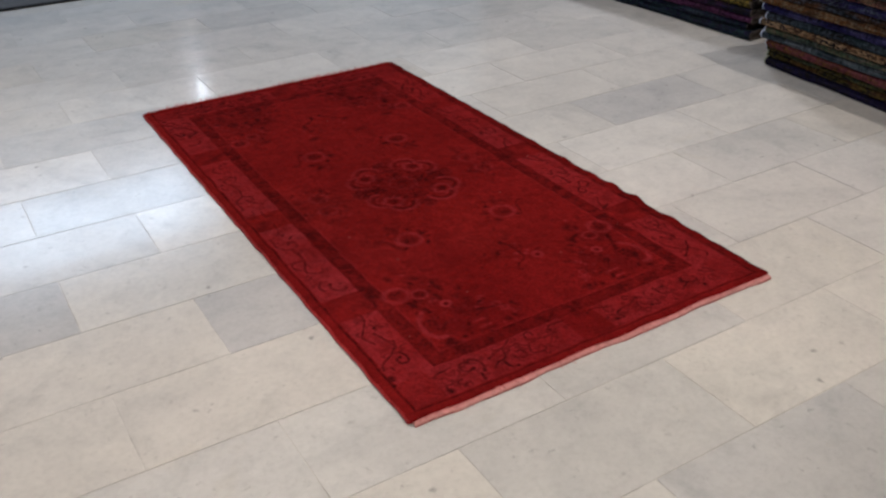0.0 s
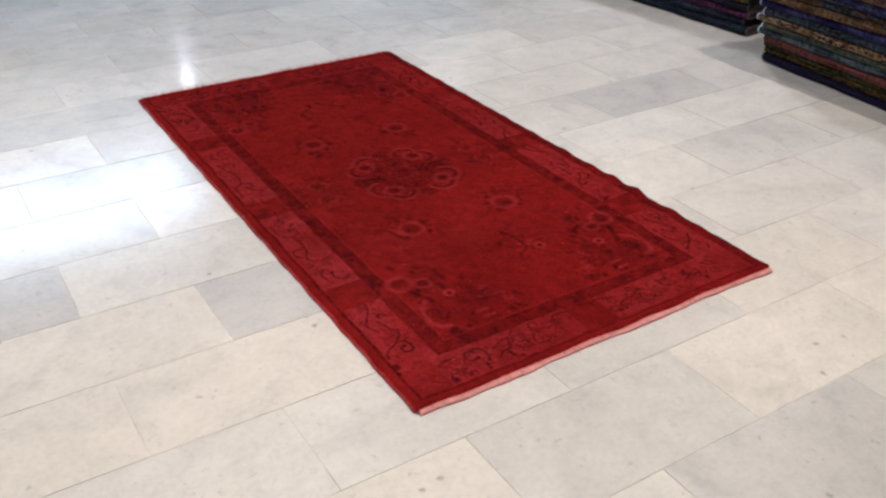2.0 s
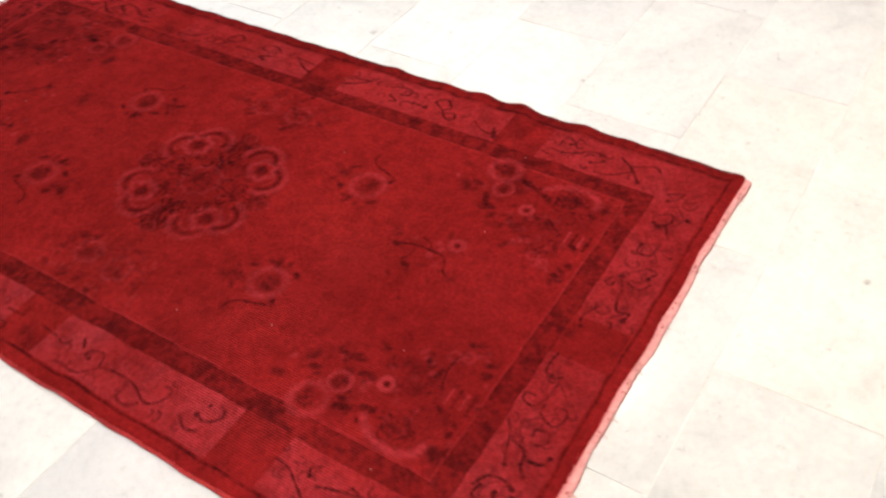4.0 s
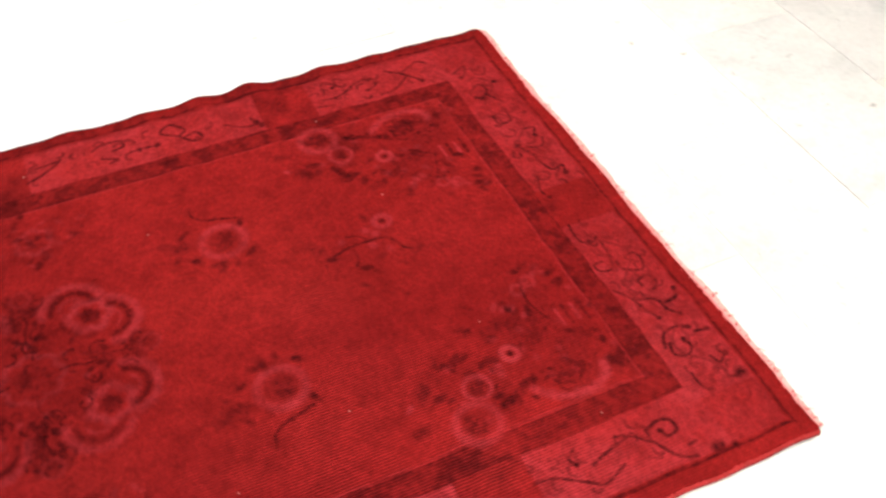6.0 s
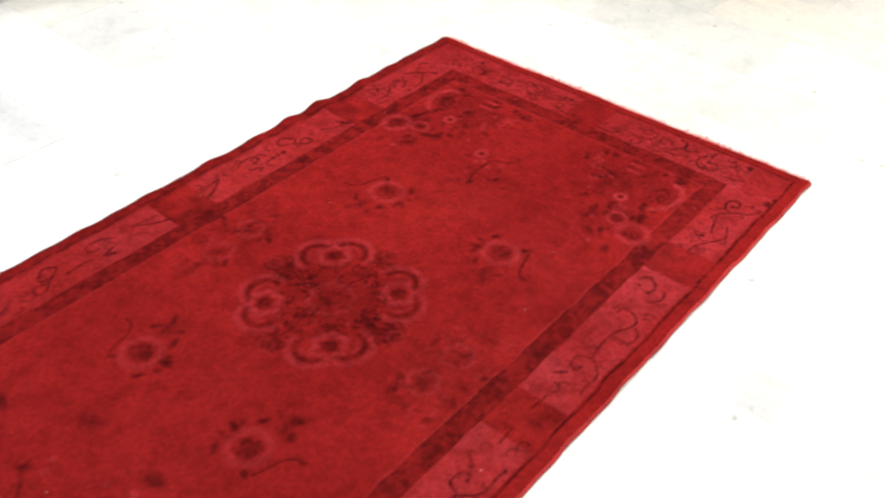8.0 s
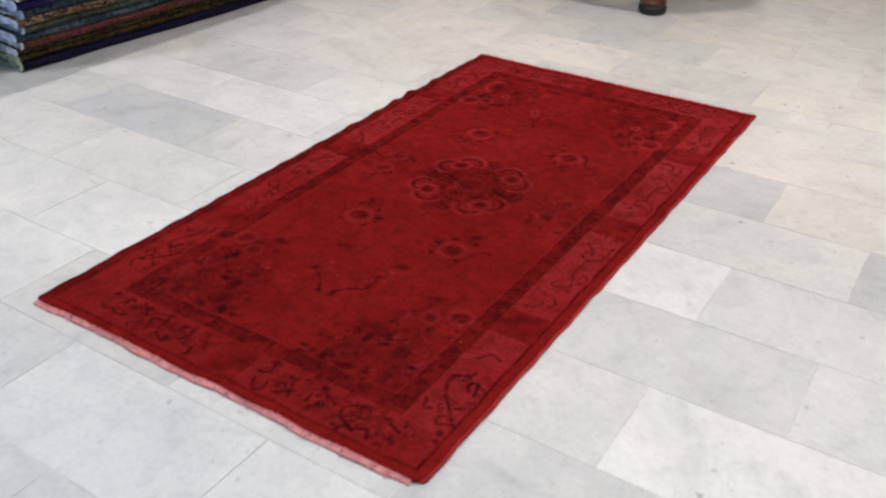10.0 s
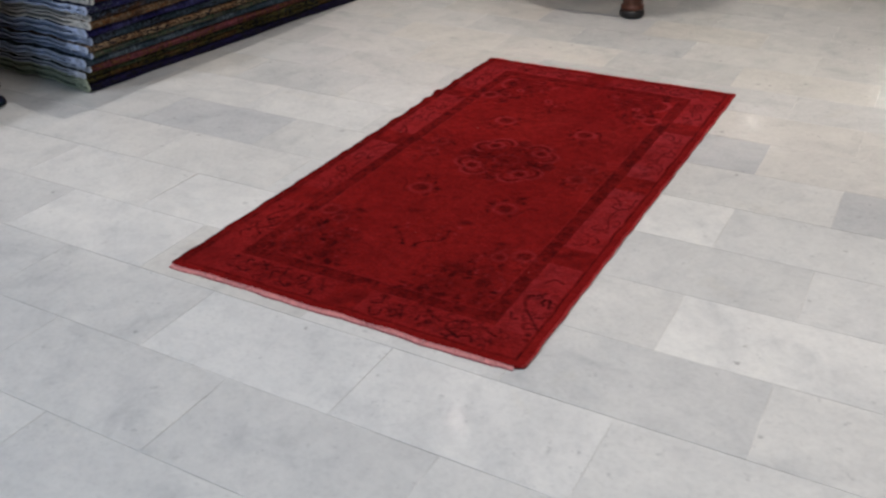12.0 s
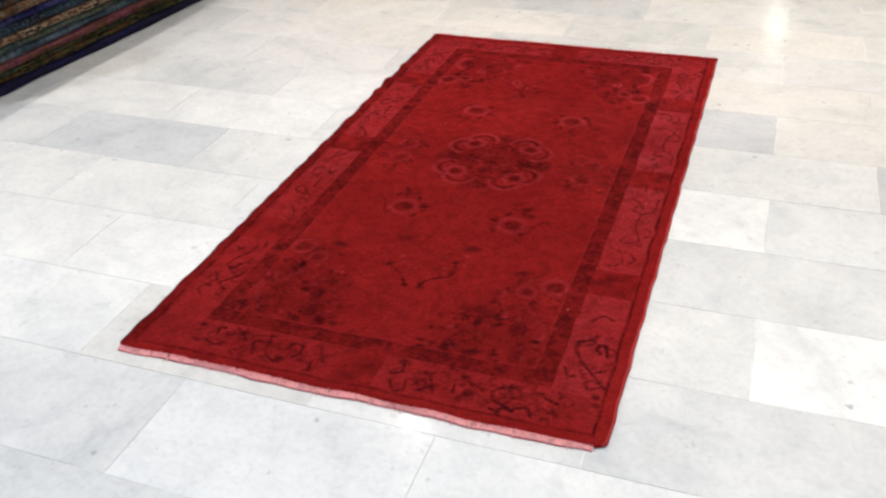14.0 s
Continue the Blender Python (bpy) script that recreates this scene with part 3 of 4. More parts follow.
def axis_sprigs():
    """Two small branching sprigs on the long axis."""
    vine([(0.048, -0.556), (0.060, -0.590), (0.064, -0.625), (0.060, -0.668), (0.040, -0.682), (0.022, -0.692), (0.006, -0.720)], 0.0050, 0.80)
    vine([(0.060, -0.600), (0.034, -0.604), (0.014, -0.594)], 0.0044, 0.62)
    vine([(0.062, -0.640), (0.082, -0.622), (0.090, -0.600)], 0.0040, 0.50)
    leaf(0.046, -0.560, 0.013, 1.2, 0.85)
    leaf(0.010, -0.712, 0.014, 1.9, 0.85)
    ring(LIGHT, 0.101, -0.678, 0.0150, 0.0062, 0.75)
    dab(DARK, 0.101, -0.678, 0.0065, 0.8)
    leaf(0.081, -0.540, 0.022, 0.6, 0.48)
    vine([(0.102, 0.600), (0.090, 0.624), (0.058, 0.648), (0.034, 0.676), (0.020, 0.698)], 0.0056, 0.86)
    dab(DARK, 0.018, 0.700, 0.012, 0.95)
    leaf(0.092, 0.618, 0.019, 0.6, 0.70)
    vine([(-0.016, 0.704), (-0.030, 0.668), (-0.056, 0.648), (-0.082, 0.632), (-0.086, 0.600), (-0.076, 0.566)], 0.0060, 0.90)
    leaf(-0.022, 0.694, 0.017, 1.9, 0.90)
    leaf(-0.084, 0.608, 0.020, 1.3, 0.72)
    leaf(-0.074, 0.566, 0.015, 0.4, 0.66)
    leaf(-0.100, 0.490, 0.026, 0.2, 0.55)
    leaf(0.094, 0.481, 0.030, 0.5, 0.52)
    for u, v in ((0.090, -0.640), (0.050, -0.640), (0.030, -0.665), (0.080, -0.590), (0.075, -0.655), (-0.043, 0.548), (-0.098, 0.530), (-0.104, 0.575), (0.060, 0.600), (0.072, 0.575), (-0.060, 0.600)):
        dab(PALE, u, v, 0.011, 0.58, 0.7)
    for sv in (-1, 1):
        for k in range(9):
            leaf(0.03 + 0.08 * rng.standard_normal(), sv * (0.62 + 0.05 * rng.standard_normal()), 0.006 + 0.006 * rng.random(), 6.28 * rng.random(), 0.30 + 0.3 * rng.random())


# borders: selvedge, dark line, pale vine band with plain blocks, dark guard
AU = np.abs(U)
EDGE = np.maximum(AU - 0.4, np.abs(V) - 0.935)        # distance outwards from the field
end_side = (np.abs(V) - 0.935) > (AU - 0.4)
W_VINE = np.where(end_side, 0.160, np.where(U > 0, 0.161, 0.157))
wob = 0.0025 * N2
guard = band(EDGE + wob, 0.0, 0.040)
DARK = np.maximum(DARK, guard * (0.47 + 0.14 * N1 + 0.08 * N2))
DARK = np.maximum(DARK, band(EDGE + wob, -0.003, 0.002, 0.002) * 0.62)
DARK = np.maximum(DARK, band(EDGE + wob, 0.038, 0.042, 0.002) * 0.62)
PALE = np.maximum(PALE, band(EDGE + wob, -0.0075, -0.0045, 0.002) * 0.35)
vine_band = band(EDGE + wob, 0.042, W_VINE)
blocks = np.zeros_like(U)
for vb in (-0.585, 0.0, 0.585):
    blocks = np.maximum(blocks, band(V - V0, vb - 0.057, vb + 0.057) * (~end_side))
blocks = np.maximum(blocks, band(AU, -0.01, 0.052) * end_side)
blocks = np.maximum(blocks, 0.45 * ((AU > 0.47) & (np.abs(V) > 0.99)))
fade = np.clip(0.61 - 0.34 * np.clip((V + 0.1) / 0.9, 0, 1) * (1 - 0.2 * (U < 0)) + 0.22 * N3, 0.25, 1)
fade = fade * np.where((U > 0.4) & ~end_side, np.where(V > 0.2, 0.58, 0.78), 1.0) * np.where(end_side, np.where(V > 0, 0.52, 0.84), 1.0)
PALE = np.maximum(PALE, vine_band * (1 - blocks) * fade)
DARK = np.maximum(DARK, vine_band * blocks * np.clip(0.16 + 0.3 * N2, 0, 0.4))
line_in = np.where(end_side, 0.163, np.where(U > 0, 0.164, 0.160))
DARK = np.maximum(DARK, band(EDGE + wob, line_in, line_in + 0.006, 0.003) * np.where(end_side, 0.54, 0.74))
DARK = np.maximum(DARK, soft(U, 0.556, 0.006) * (~end_side) * (0.34 + 0.12 * N1))


def flipped(runs, su=1, sv=1, mid=0.0):
    """Vine strokes mirrored in u, or in v about the height mid."""
    return [[(su * u, v if sv > 0 else 2 * mid - v) for u, v in run] for run in runs]


def draw_border(runs, blots, bold=1.0):
    for run in runs:
        vine(run, 0.0045 * bold * rng.uniform(0.85, 1.15), 0.90)
    for u, v, r in blots:
        dab(DARK, u, v, r, 0.92, 0.7, rng.uniform(0.6, 1.2))
    box_u, box_v = ([f(p[i] for run in runs for p in run) for f in (min, max)] for i in (0, 1))
    for k in range(2 * len(runs)):                          # tendrils between the scrolls
        u, v = rng.uniform(*box_u), rng.uniform(*box_v)
        c = curl(u, v, rng.uniform(0.008, 0.018), 6.28 * rng.random(), rng.uniform(0.3, 0.7), rng.choice((-1, 1)))
        vine(c[::6], 0.0040 * bold, rng.uniform(0.45, 0.8))
    for run in runs:                                        # buds at the ends of the scrolls
        if rng.random() < 0.5:
            dab(DARK, *run[-1], 0.0066, 0.85)


# end border, the worn end
draw_border([
    [(-0.050, -0.995), (-0.078, -0.991), (-0.099, -0.995), (-0.106, -1.014), (-0.096, -1.026)],
    [(-0.096, -1.026), (-0.139, -1.024), (-0.176, -1.012), (-0.173, -0.987), (-0.157, -0.985), (-0.155, -1.003)],
    [(-0.166, -1.026), (-0.186, -1.029), (-0.199, -1.061), (-0.175, -1.072), (-0.158, -1.065), (-0.164, -1.047), (-0.175, -1.057)],
    [(-0.232, -1.038), (-0.219, -1.038), (-0.215, -1.060), (-0.231, -1.067), (-0.247, -1.053)],
    [(-0.223, -0.985), (-0.249, -1.002), (-0.280, -1.010), (-0.306, -1.021)],
    [(-0.256, -1.009), (-0.268, -1.040), (-0.293, -1.045), (-0.311, -1.058)],
    [(-0.282, -1.050), (-0.276, -1.077), (-0.259, -1.084)]], ((-0.104, -1.006, 0.010), (-0.293, -1.045, 0.010)))
draw_border([
    [(-0.363, -0.995), (-0.338, -1.009), (-0.332, -1.036), (-0.342, -1.056)],
    [(-0.359, -1.006), (-0.381, -1.003), (-0.390, -1.023), (-0.377, -1.038), (-0.360, -1.035)],
    [(-0.354, -1.061), (-0.358, -1.084)], [(-0.407, -1.054), (-0.424, -1.062), (-0.412, -1.081)],
    [(-0.423, -1.005), (-0.449, -1.005), (-0.461, -1.014)]], ((-0.453, -1.080, 0.015),))
draw_border([
    [(0.460, -1.002), (0.474, -1.032), (0.450, -1.024), (0.438, -1.009)],
    [(0.388, -1.008), (0.403, -1.032), (0.381, -1.041), (0.356, -1.024), (0.363, -1.008)],
    [(0.363, -1.035), (0.352, -1.042), (0.330, -1.055)], [(0.293, -1.013), (0.265, -1.014), (0.268, -1.042), (0.304, -1.047)],
    [(0.281, -1.065), (0.278, -1.082)], [(0.231, -1.049), (0.226, -1.072), (0.203, -1.058)],
    [(0.174, -1.032), (0.168, -1.059), (0.191, -1.073)], [(0.187, -1.012), (0.150, -1.030), (0.133, -1.030)],
    [(0.133, -1.030), (0.098, -1.043), (0.101, -1.067), (0.078, -1.063)], [(0.176, -0.999), (0.160, -0.991), (0.154, -1.004), (0.168, -1.008)],
    [(0.090, -1.006), (0.054, -0.991), (0.030, -0.998)]], ((0.399, -1.069, 0.010), (0.187, -1.012, 0.011), (0.205, -1.062, 0.010)))
# end border, the darker end
draw_border([
    [(0.289, 1.007), (0.262, 0.998), (0.236, 0.991)], [(0.244, 1.005), (0.231, 1.057), (0.190, 1.077), (0.187, 1.055)],
    [(0.263, 1.067), (0.278, 1.027), (0.258, 1.021)], [(0.186, 1.028), (0.183, 1.005), (0.159, 1.007), (0.153, 1.034), (0.165, 1.053)],
    [(0.111, 0.999), (0.100, 1.022), (0.085, 1.046)], [(0.113, 1.054), (0.105, 1.083)], [(0.382, 1.024), (0.388, 1.002), (0.374, 0.998)],
    [(0.345, 0.990), (0.322, 1.006), (0.300, 1.030)], [(0.345, 1.050), (0.370, 1.062), (0.400, 1.050)]],
    ((0.322, 1.006, 0.018), (0.193, 1.064, 0.020), (0.183, 1.006, 0.015), (0.090, 1.030, 0.015), (0.436, 0.999, 0.017)), 1.4)
draw_border([
    [(-0.080, 1.037), (-0.104, 1.026), (-0.099, 0.990)], [(-0.091, 1.064), (-0.108, 1.089), (-0.129, 1.083), (-0.125, 1.054)],
    [(-0.150, 1.057), (-0.157, 1.039), (-0.178, 1.058), (-0.163, 1.072)], [(-0.167, 1.011), (-0.182, 1.040), (-0.196, 1.072)], [(-0.156, 1.018), (-0.177, 1.008)],
    [(-0.244, 0.998), (-0.258, 1.008), (-0.272, 1.020)], [(-0.235, 1.031), (-0.238, 1.059)], [(-0.278, 1.018), (-0.301, 1.030)],
    [(-0.325, 1.042), (-0.325, 1.023), (-0.353, 1.005), (-0.379, 1.006), (-0.389, 1.032), (-0.369, 1.038)],
    [(-0.328, 1.051), (-0.351, 1.063), (-0.381, 1.078)], [(-0.331, 1.082), (-0.352, 1.087)], [(-0.379, 1.073), (-0.407, 1.059), (-0.422, 1.078)],
    [(-0.412, 1.006), (-0.431, 1.006)], [(-0.440, 1.017), (-0.468, 1.027)]],
    ((-0.186, 1.052, 0.018), (-0.272, 1.050, 0.020), (-0.250, 1.000, 0.016), (-0.366, 1.070, 0.013), (-0.160, 1.014, 0.013)), 1.4)
for su, mid, bold in ((-1, 1.036, 0.56), (1, 1.036, 0.56), (-1, -1.036, 0.46), (1, -1.036, 0.50)):   # the thin running scroll between them
    vine([(su * u, mid + 0.024 * math.sin(su + mid + 44 * u)) for u in np.linspace(0.075, 0.455, 30)], 0.0040, bold)
    for k in range(6):
        u = 0.075 + 0.0714 * (k + 0.5) - su * 0.02
        side = 1 if math.sin(su + mid + 44 * u) < 0 else -1
        vine(curl(su * u, mid + 0.016 * side, 0.020, side * 1.2, 0.85, (-1) ** k)[::4], 0.0040, bold)
        for w in (-0.022, 0.016):
            leaf(su * (u + w), mid - 0.026 * side * rng.uniform(0.3, 1.0), 0.011, 6.28 * rng.random(), 0.9 * bold)
# long borders
WEST_FIRST = [[(-0.483, -0.881), (-0.476, -0.901), (-0.482, -0.921), (-0.500, -0.922), (-0.505, -0.904), (-0.493, -0.897)],
              [(-0.483, -0.876), (-0.507, -0.877), (-0.541, -0.899), (-0.553, -0.926)], [(-0.531, -0.923), (-0.528, -0.939)],
              [(-0.505, -0.874), (-0.480, -0.846), (-0.474, -0.827)], [(-0.480, -0.846), (-0.495, -0.788), (-0.501, -0.770)],
              [(-0.520, -0.815), (-0.535, -0.774), (-0.520, -0.747), (-0.498, -0.708), (-0.493, -0.672)],
              [(-0.465, -0.758), (-0.476, -0.742), (-0.490, -0.748)]]
WEST_SECOND = [[(-0.465, -0.530), (-0.481, -0.535), (-0.501, -0.513), (-0.497, -0.490)],
               [(-0.478, -0.396), (-0.484, -0.414), (-0.512, -0.409), (-0.526, -0.385), (-0.508, -0.342), (-0.504, -0.295), (-0.511, -0.251)],
               [(-0.534, -0.375), (-0.547, -0.360), (-0.546, -0.330), (-0.530, -0.327)], [(-0.511, -0.251), (-0.544, -0.217), (-0.542, -0.175), (-0.545, -0.155)],
               [(-0.514, -0.246), (-0.487, -0.234), (-0.489, -0.207), (-0.505, -0.200), (-0.508, -0.213)],
               [(-0.476, -0.168), (-0.494, -0.184)], [(-0.499, -0.110), (-0.496, -0.066)], [(-0.515, -0.465), (-0.531, -0.490), (-0.524, -0.512)]]
WEST_LAST = [[(-0.467, 0.803), (-0.468, 0.836), (-0.489, 0.872), (-0.524, 0.913), (-0.550, 0.945), (-0.558, 0.952)],
             [(-0.548, 0.948), (-0.522, 0.963), (-0.514, 0.940), (-0.526, 0.930)], [(-0.528, 0.901), (-0.546, 0.892)],
             [(-0.457, 0.903), (-0.470, 0.929), (-0.482, 0.926)], [(-0.467, 0.803), (-0.492, 0.790), (-0.505, 0.770)],
             [(-0.540, 0.840), (-0.530, 0.800), (-0.514, 0.815), (-0.524, 0.835)], [(-0.480, 0.720), (-0.500, 0.690), (-0.530, 0.700)]]
EAST_FIRST = [[(0.530, -0.862), (0.513, -0.889), (0.521, -0.917), (0.532, -0.939), (0.518, -0.961)], [(0.494, -0.900), (0.460, -0.856), (0.456, -0.825)],
              [(0.513, -0.889), (0.487, -0.910), (0.464, -0.926)], [(0.489, -0.702), (0.484, -0.727), (0.491, -0.752), (0.516, -0.788), (0.517, -0.825), (0.492, -0.825), (0.482, -0.804)],
              [(0.535, -0.730), (0.526, -0.744), (0.518, -0.734)], [(0.470, -0.690), (0.462, -0.715)]]
EAST_SECOND = [[(0.495, -0.486), (0.470, -0.525), (0.467, -0.562)], [(0.491, -0.542), (0.459, -0.558)],
               [(0.495, -0.394), (0.512, -0.364), (0.525, -0.362), (0.537, -0.384), (0.512, -0.408), (0.495, -0.394), (0.471, -0.417), (0.476, -0.436), (0.498, -0.425), (0.488, -0.400)],
               [(0.487, -0.292), (0.488, -0.322), (0.484, -0.352)], [(0.520, -0.221), (0.533, -0.240), (0.531, -0.278), (0.510, -0.282), (0.506, -0.259)],
               [(0.492, -0.235), (0.476, -0.265), (0.470, -0.247)], [(0.476, -0.091), (0.489, -0.120), (0.513, -0.156)], [(0.512, -0.102), (0.518, -0.162)]]
draw_border(WEST_FIRST, ((-0.553, -0.965, 0.014), (-0.560, -0.990, 0.012)))
draw_border(WEST_SECOND, ((-0.484, -0.176, 0.008), (-0.470, -0.500, 0.007)))
draw_border(flipped(WEST_SECOND, 1, -1, V0), (), 0.9)
draw_border(WEST_LAST, ((-0.546, 0.985, 0.016), (-0.551, 1.012, 0.014), (-0.540, 0.935, 0.012)), 1.4)
draw_border(EAST_FIRST, ((0.517, -0.815, 0.012), (0.500, -0.828, 0.010)))
draw_border(EAST_SECOND, ((0.488, -0.310, 0.012), (0.485, -0.345, 0.010), (0.475, -0.550, 0.012)))
draw_border(flipped(EAST_SECOND, 1, -1, V0), (), 0.95)
draw_border(flipped(EAST_FIRST, 1, -1, V0), ((0.500, 0.760, 0.012), (0.515, 0.845, 0.012)), 1.3)

for su in (-1, 1):
    for sv in (-1, 1):
        corner_spray(su, sv)
    side_spray(su)
for cu, cv in ((-0.178, -0.353), (0.172, -0.358), (-0.168, 0.374), (0.170, 0.358)):
    blossom(cu, V0 + cv, 1 if cu > 0 else -1, 1 if cv > 0 else -1)
axis_sprigs()

# medallion
dab(DARK, 0.0, V0 + 0.004, 0.175, 0.15, 0.7)
for su in (-1, 1):
    for sv in (-1, 1):
        cloud_flower(su, sv)


def between_flowers(u, v, clear):
    return min(math.hypot(abs(u) - 0.097, abs(v) - 0.104), math.hypot(abs(u) - 0.122, abs(v) - 0.079) + 0.005, math.hypot(abs(u) - 0.075, abs(v) - 0.129) + 0.005) > clear


for k in range(150):
    a, r = 6.28 * rng.random(), 0.165 * math.sqrt(rng.random())
    u, v = r * math.cos(a), 1.05 * r * math.sin(a)
    if between_flowers(u, v, 0.040):
        leaf(u, V0 + v, 0.006 + 0.008 * rng.random(), 6.28 * rng.random(), 0.22 + 0.40 * rng.random())
mottled(0.0, V0 + 0.004, 0.034, 0.56, 1.0, 16)
ring(PALE, 0.0, V0 + 0.004, 0.046, 0.006, 0.48, 8, 0.2)
for k in range(40):
    a, r = 6.28 * k / 20 + 0.1 * rng.standard_normal(), 0.055 + 0.10 * rng.random()
    u, v = r * math.cos(a), r * math.sin(a)
    if between_flowers(u, v, 0.036):
        vine(curl(u, V0 + v, 0.011 + 0.009 * rng.random(), a + 2 * rng.random(), 0.5 + 0.5 * rng.random(), (-1) ** k)[::5], 0.0040, 0.85)
        if k % 3 == 0:
            dab(PALE, u + 0.012, V0 + v + 0.008, 0.009, 0.5, 0.7)
# scrolled buds on the axes between the flowers
for du, dv in ((1, 0), (-1, 0), (0, 1), (0, -1)):
    reach = 0.172
    for w in (-1, 1):
        c = curl(du * (reach - 0.012) + w * dv * 0.020, V0 + dv * (reach - 0.002) + w * du * 0.020, 0.017, math.atan2(dv, du) + w * 1.2, 0.75, w)
        vine(c[::5], 0.0046, 0.80)
        for x in (0.085, 0.115, 0.140):
            leaf(du * x + w * dv * 0.017, V0 + dv * x + w * du * 0.017, 0.013, math.atan2(dv, du) + 0.7 * w, 0.72)
    mottled(du * 0.166, V0 + dv * 0.170, 0.034, 0.64, 1.0, 16)
    rosette(du * 0.178, V0 + dv * 0.184, 0.012, 0.62, 0.4)
    vine([(du * x + 0.004 * dv * math.sin(90 * x), V0 + dv * x + 0.004 * du * math.sin(90 * x)) for x in np.linspace(0.04, 0.16, 7)], 0.0046, 0.8)
for u, v, r, k in ((-0.128, 0.016, 0.024, 0.85), (0.122, 0.020, 0.021, 0.72), (-0.098, 0.006, 0.016, 0.7), (0.004, 0.112, 0.018, 0.62), (-0.004, -0.108, 0.019, 0.66), (0.0, -0.150, 0.014, 0.6)):
    mottled(u, V0 + v, r, k, 1.0, 12)
for u, v, r in ((-0.130, 0.018, 0.030), (-0.060, -0.010, 0.028), (0.110, 0.020, 0.024), (0.020, 0.070, 0.022), (-0.010, -0.080, 0.022)):
    dab(DARK, u, V0 + v, r, 0.34, 0.9)

# collars and crescents stand clear of the dark drawing; worn patches break it up
DARK *= 1 - 0.85 * np.clip(LIGHT, 0, 1)
DARK = np.where(EDGE < -0.008, np.minimum(DARK, 0.86), DARK)
PALE = np.maximum(PALE, LIGHT)
DARK *= np.clip(0.84 + 0.30 * N2 + 0.30 * N4 + 0.22 * N1, 0.2, 1.1)
PALE = np.clip(PALE * np.clip(0.86 + 0.28 * N2 + 0.16 * N4 + 0.20 * N1, 0.2, 1.15), 0, 1)
ABRASH = 0.5 * np.sin(9 * V + 1.3 * N3) + 0.5 * np.sin(23 * V + 2 + N3)
DARK = np.clip(DARK + 0.09 * np.clip(N3, 0, 1) + 0.05 * np.clip(ABRASH, 0, 1), 0, 1)


def rug_place(u, v):
    """Plan position on the floor of rug coordinates, by its four corners."""
    turn = np.where((u < 0) & (v > 0), 0.024, 0.009)        # radius of the corner
    du, dv = np.abs(u) - HALF_U + turn, np.abs(v) - HALF_V + turn
    k = np.where((du > 0) & (dv > 0), np.maximum(du, dv) / np.maximum(np.hypot(du, dv), 1e-6), 1.0)
    u = np.where(k < 1, np.sign(u) * (HALF_U - turn + k * du), u)
    v = np.where(k < 1, np.sign(v) * (HALF_V - turn + k * dv), v)
    a, b = (u + HALF_U) / (2 * HALF_U), (v + HALF_V) / (2 * HALF_V)
    p = [((1 - a) * (1 - b))[..., None] * CORNERS[0], (a * (1 - b))[..., None] * CORNERS[1], (a * b)[..., None] * CORNERS[2], ((1 - a) * b)[..., None] * CORNERS[3]]
    return sum(p)


def ripple(v):
    """Buckles of the long edge that was stretched."""
    bumps = ((-0.86, 0.035, 0.5), (-0.73, 0.04, 0.55), (-0.57, 0.035, 1.0), (-0.455, 0.04, 0.95), (-0.33, 0.03, 0.4), (-0.20, 0.045, 0.5),
             (-0.02, 0.05, 0.4), (0.17, 0.04, 0.35), (0.36, 0.05, 0.3), (0.56, 0.04, 0.25), (0.80, 0.05, 0.2))
    return sum(h * np.exp(-((v - c) / w) ** 2) for c, w, h in bumps)


def rug_height(u, v):
    near = np.clip((u - HALF_U + 0.10) / 0.10, 0, 1)
    other = np.clip((-u - HALF_U + 0.06) / 0.06, 0, 1)
    return 0.0085 + 0.012 * near ** 2 * ripple(v) + 0.003 * other ** 2 * (0.5 + 0.5 * np.sin(21 * v)) + 0.0006 * np.sin(9 * v + 4 * u) * np.sin(7 * u)


xy = rug_place(U, V)
wobble = 0.0011 * np.sin(31 * V) + 0.0007 * np.sin(67 * V + 1)
xy[..., 0] += wobble * (U / HALF_U) ** 3 * (1 + 0.9 * (U > 0))
xy[..., 1] += (0.0014 * np.sin(14 * U) + 0.0012 * np.sin(37 * U)) * (V / HALF_V) ** 5
Zs = rug_height(U, V) + 0.0007 * N4 - 0.0012 * DARK + 0.0006 * PALE
top = np.concatenate([xy, Zs[..., None]], -1)
# a skirt closes the pile's four sides down to the floor
skirt = np.pad(top, ((1, 1), (1, 1), (0, 0)), mode="edge")
for sl in (np.s_[0, :], np.s_[-1, :], np.s_[:, 0], np.s_[:, -1]):
    skirt[sl + (2,)] = np.maximum(skirt[sl + (2,)] - 0.0075, 0.0006)
pile_mesh = sheet("wool_surface", skirt)
# pile worn down to the warp ribs along one long side
WORN = np.exp(-((U + 0.36) / 0.17) ** 2 - ((V + 0.42) / 0.42) ** 2) + 0.6 * np.exp(-((U + 0.05) / 0.14) ** 2 - ((V + 0.47) / 0.10) ** 2)
WORN = np.clip(WORN * (0.85 + 0.45 * N3 + 0.25 * N2), 0, 1)
LINT = np.zeros_like(U)
for k in range(11):
    LINT[rng.integers(20, NV - 20), rng.integers(20, NU - 20)] = 0.2 + 0.3 * rng.random()
for name, layer in (("dark", DARK), ("pale", PALE), ("worn", WORN), ("lint", LINT)):
    att = pile_mesh.attributes.new(name, "FLOAT", "POINT")
    att.data.foreach_set("value", np.pad(layer, 1, mode="edge").reshape(-1).astype(np.float32))
rug = tagged(new("area_rug", None), "overdyed crimson wool rug with faded floral medallion on marble floor", "rug")
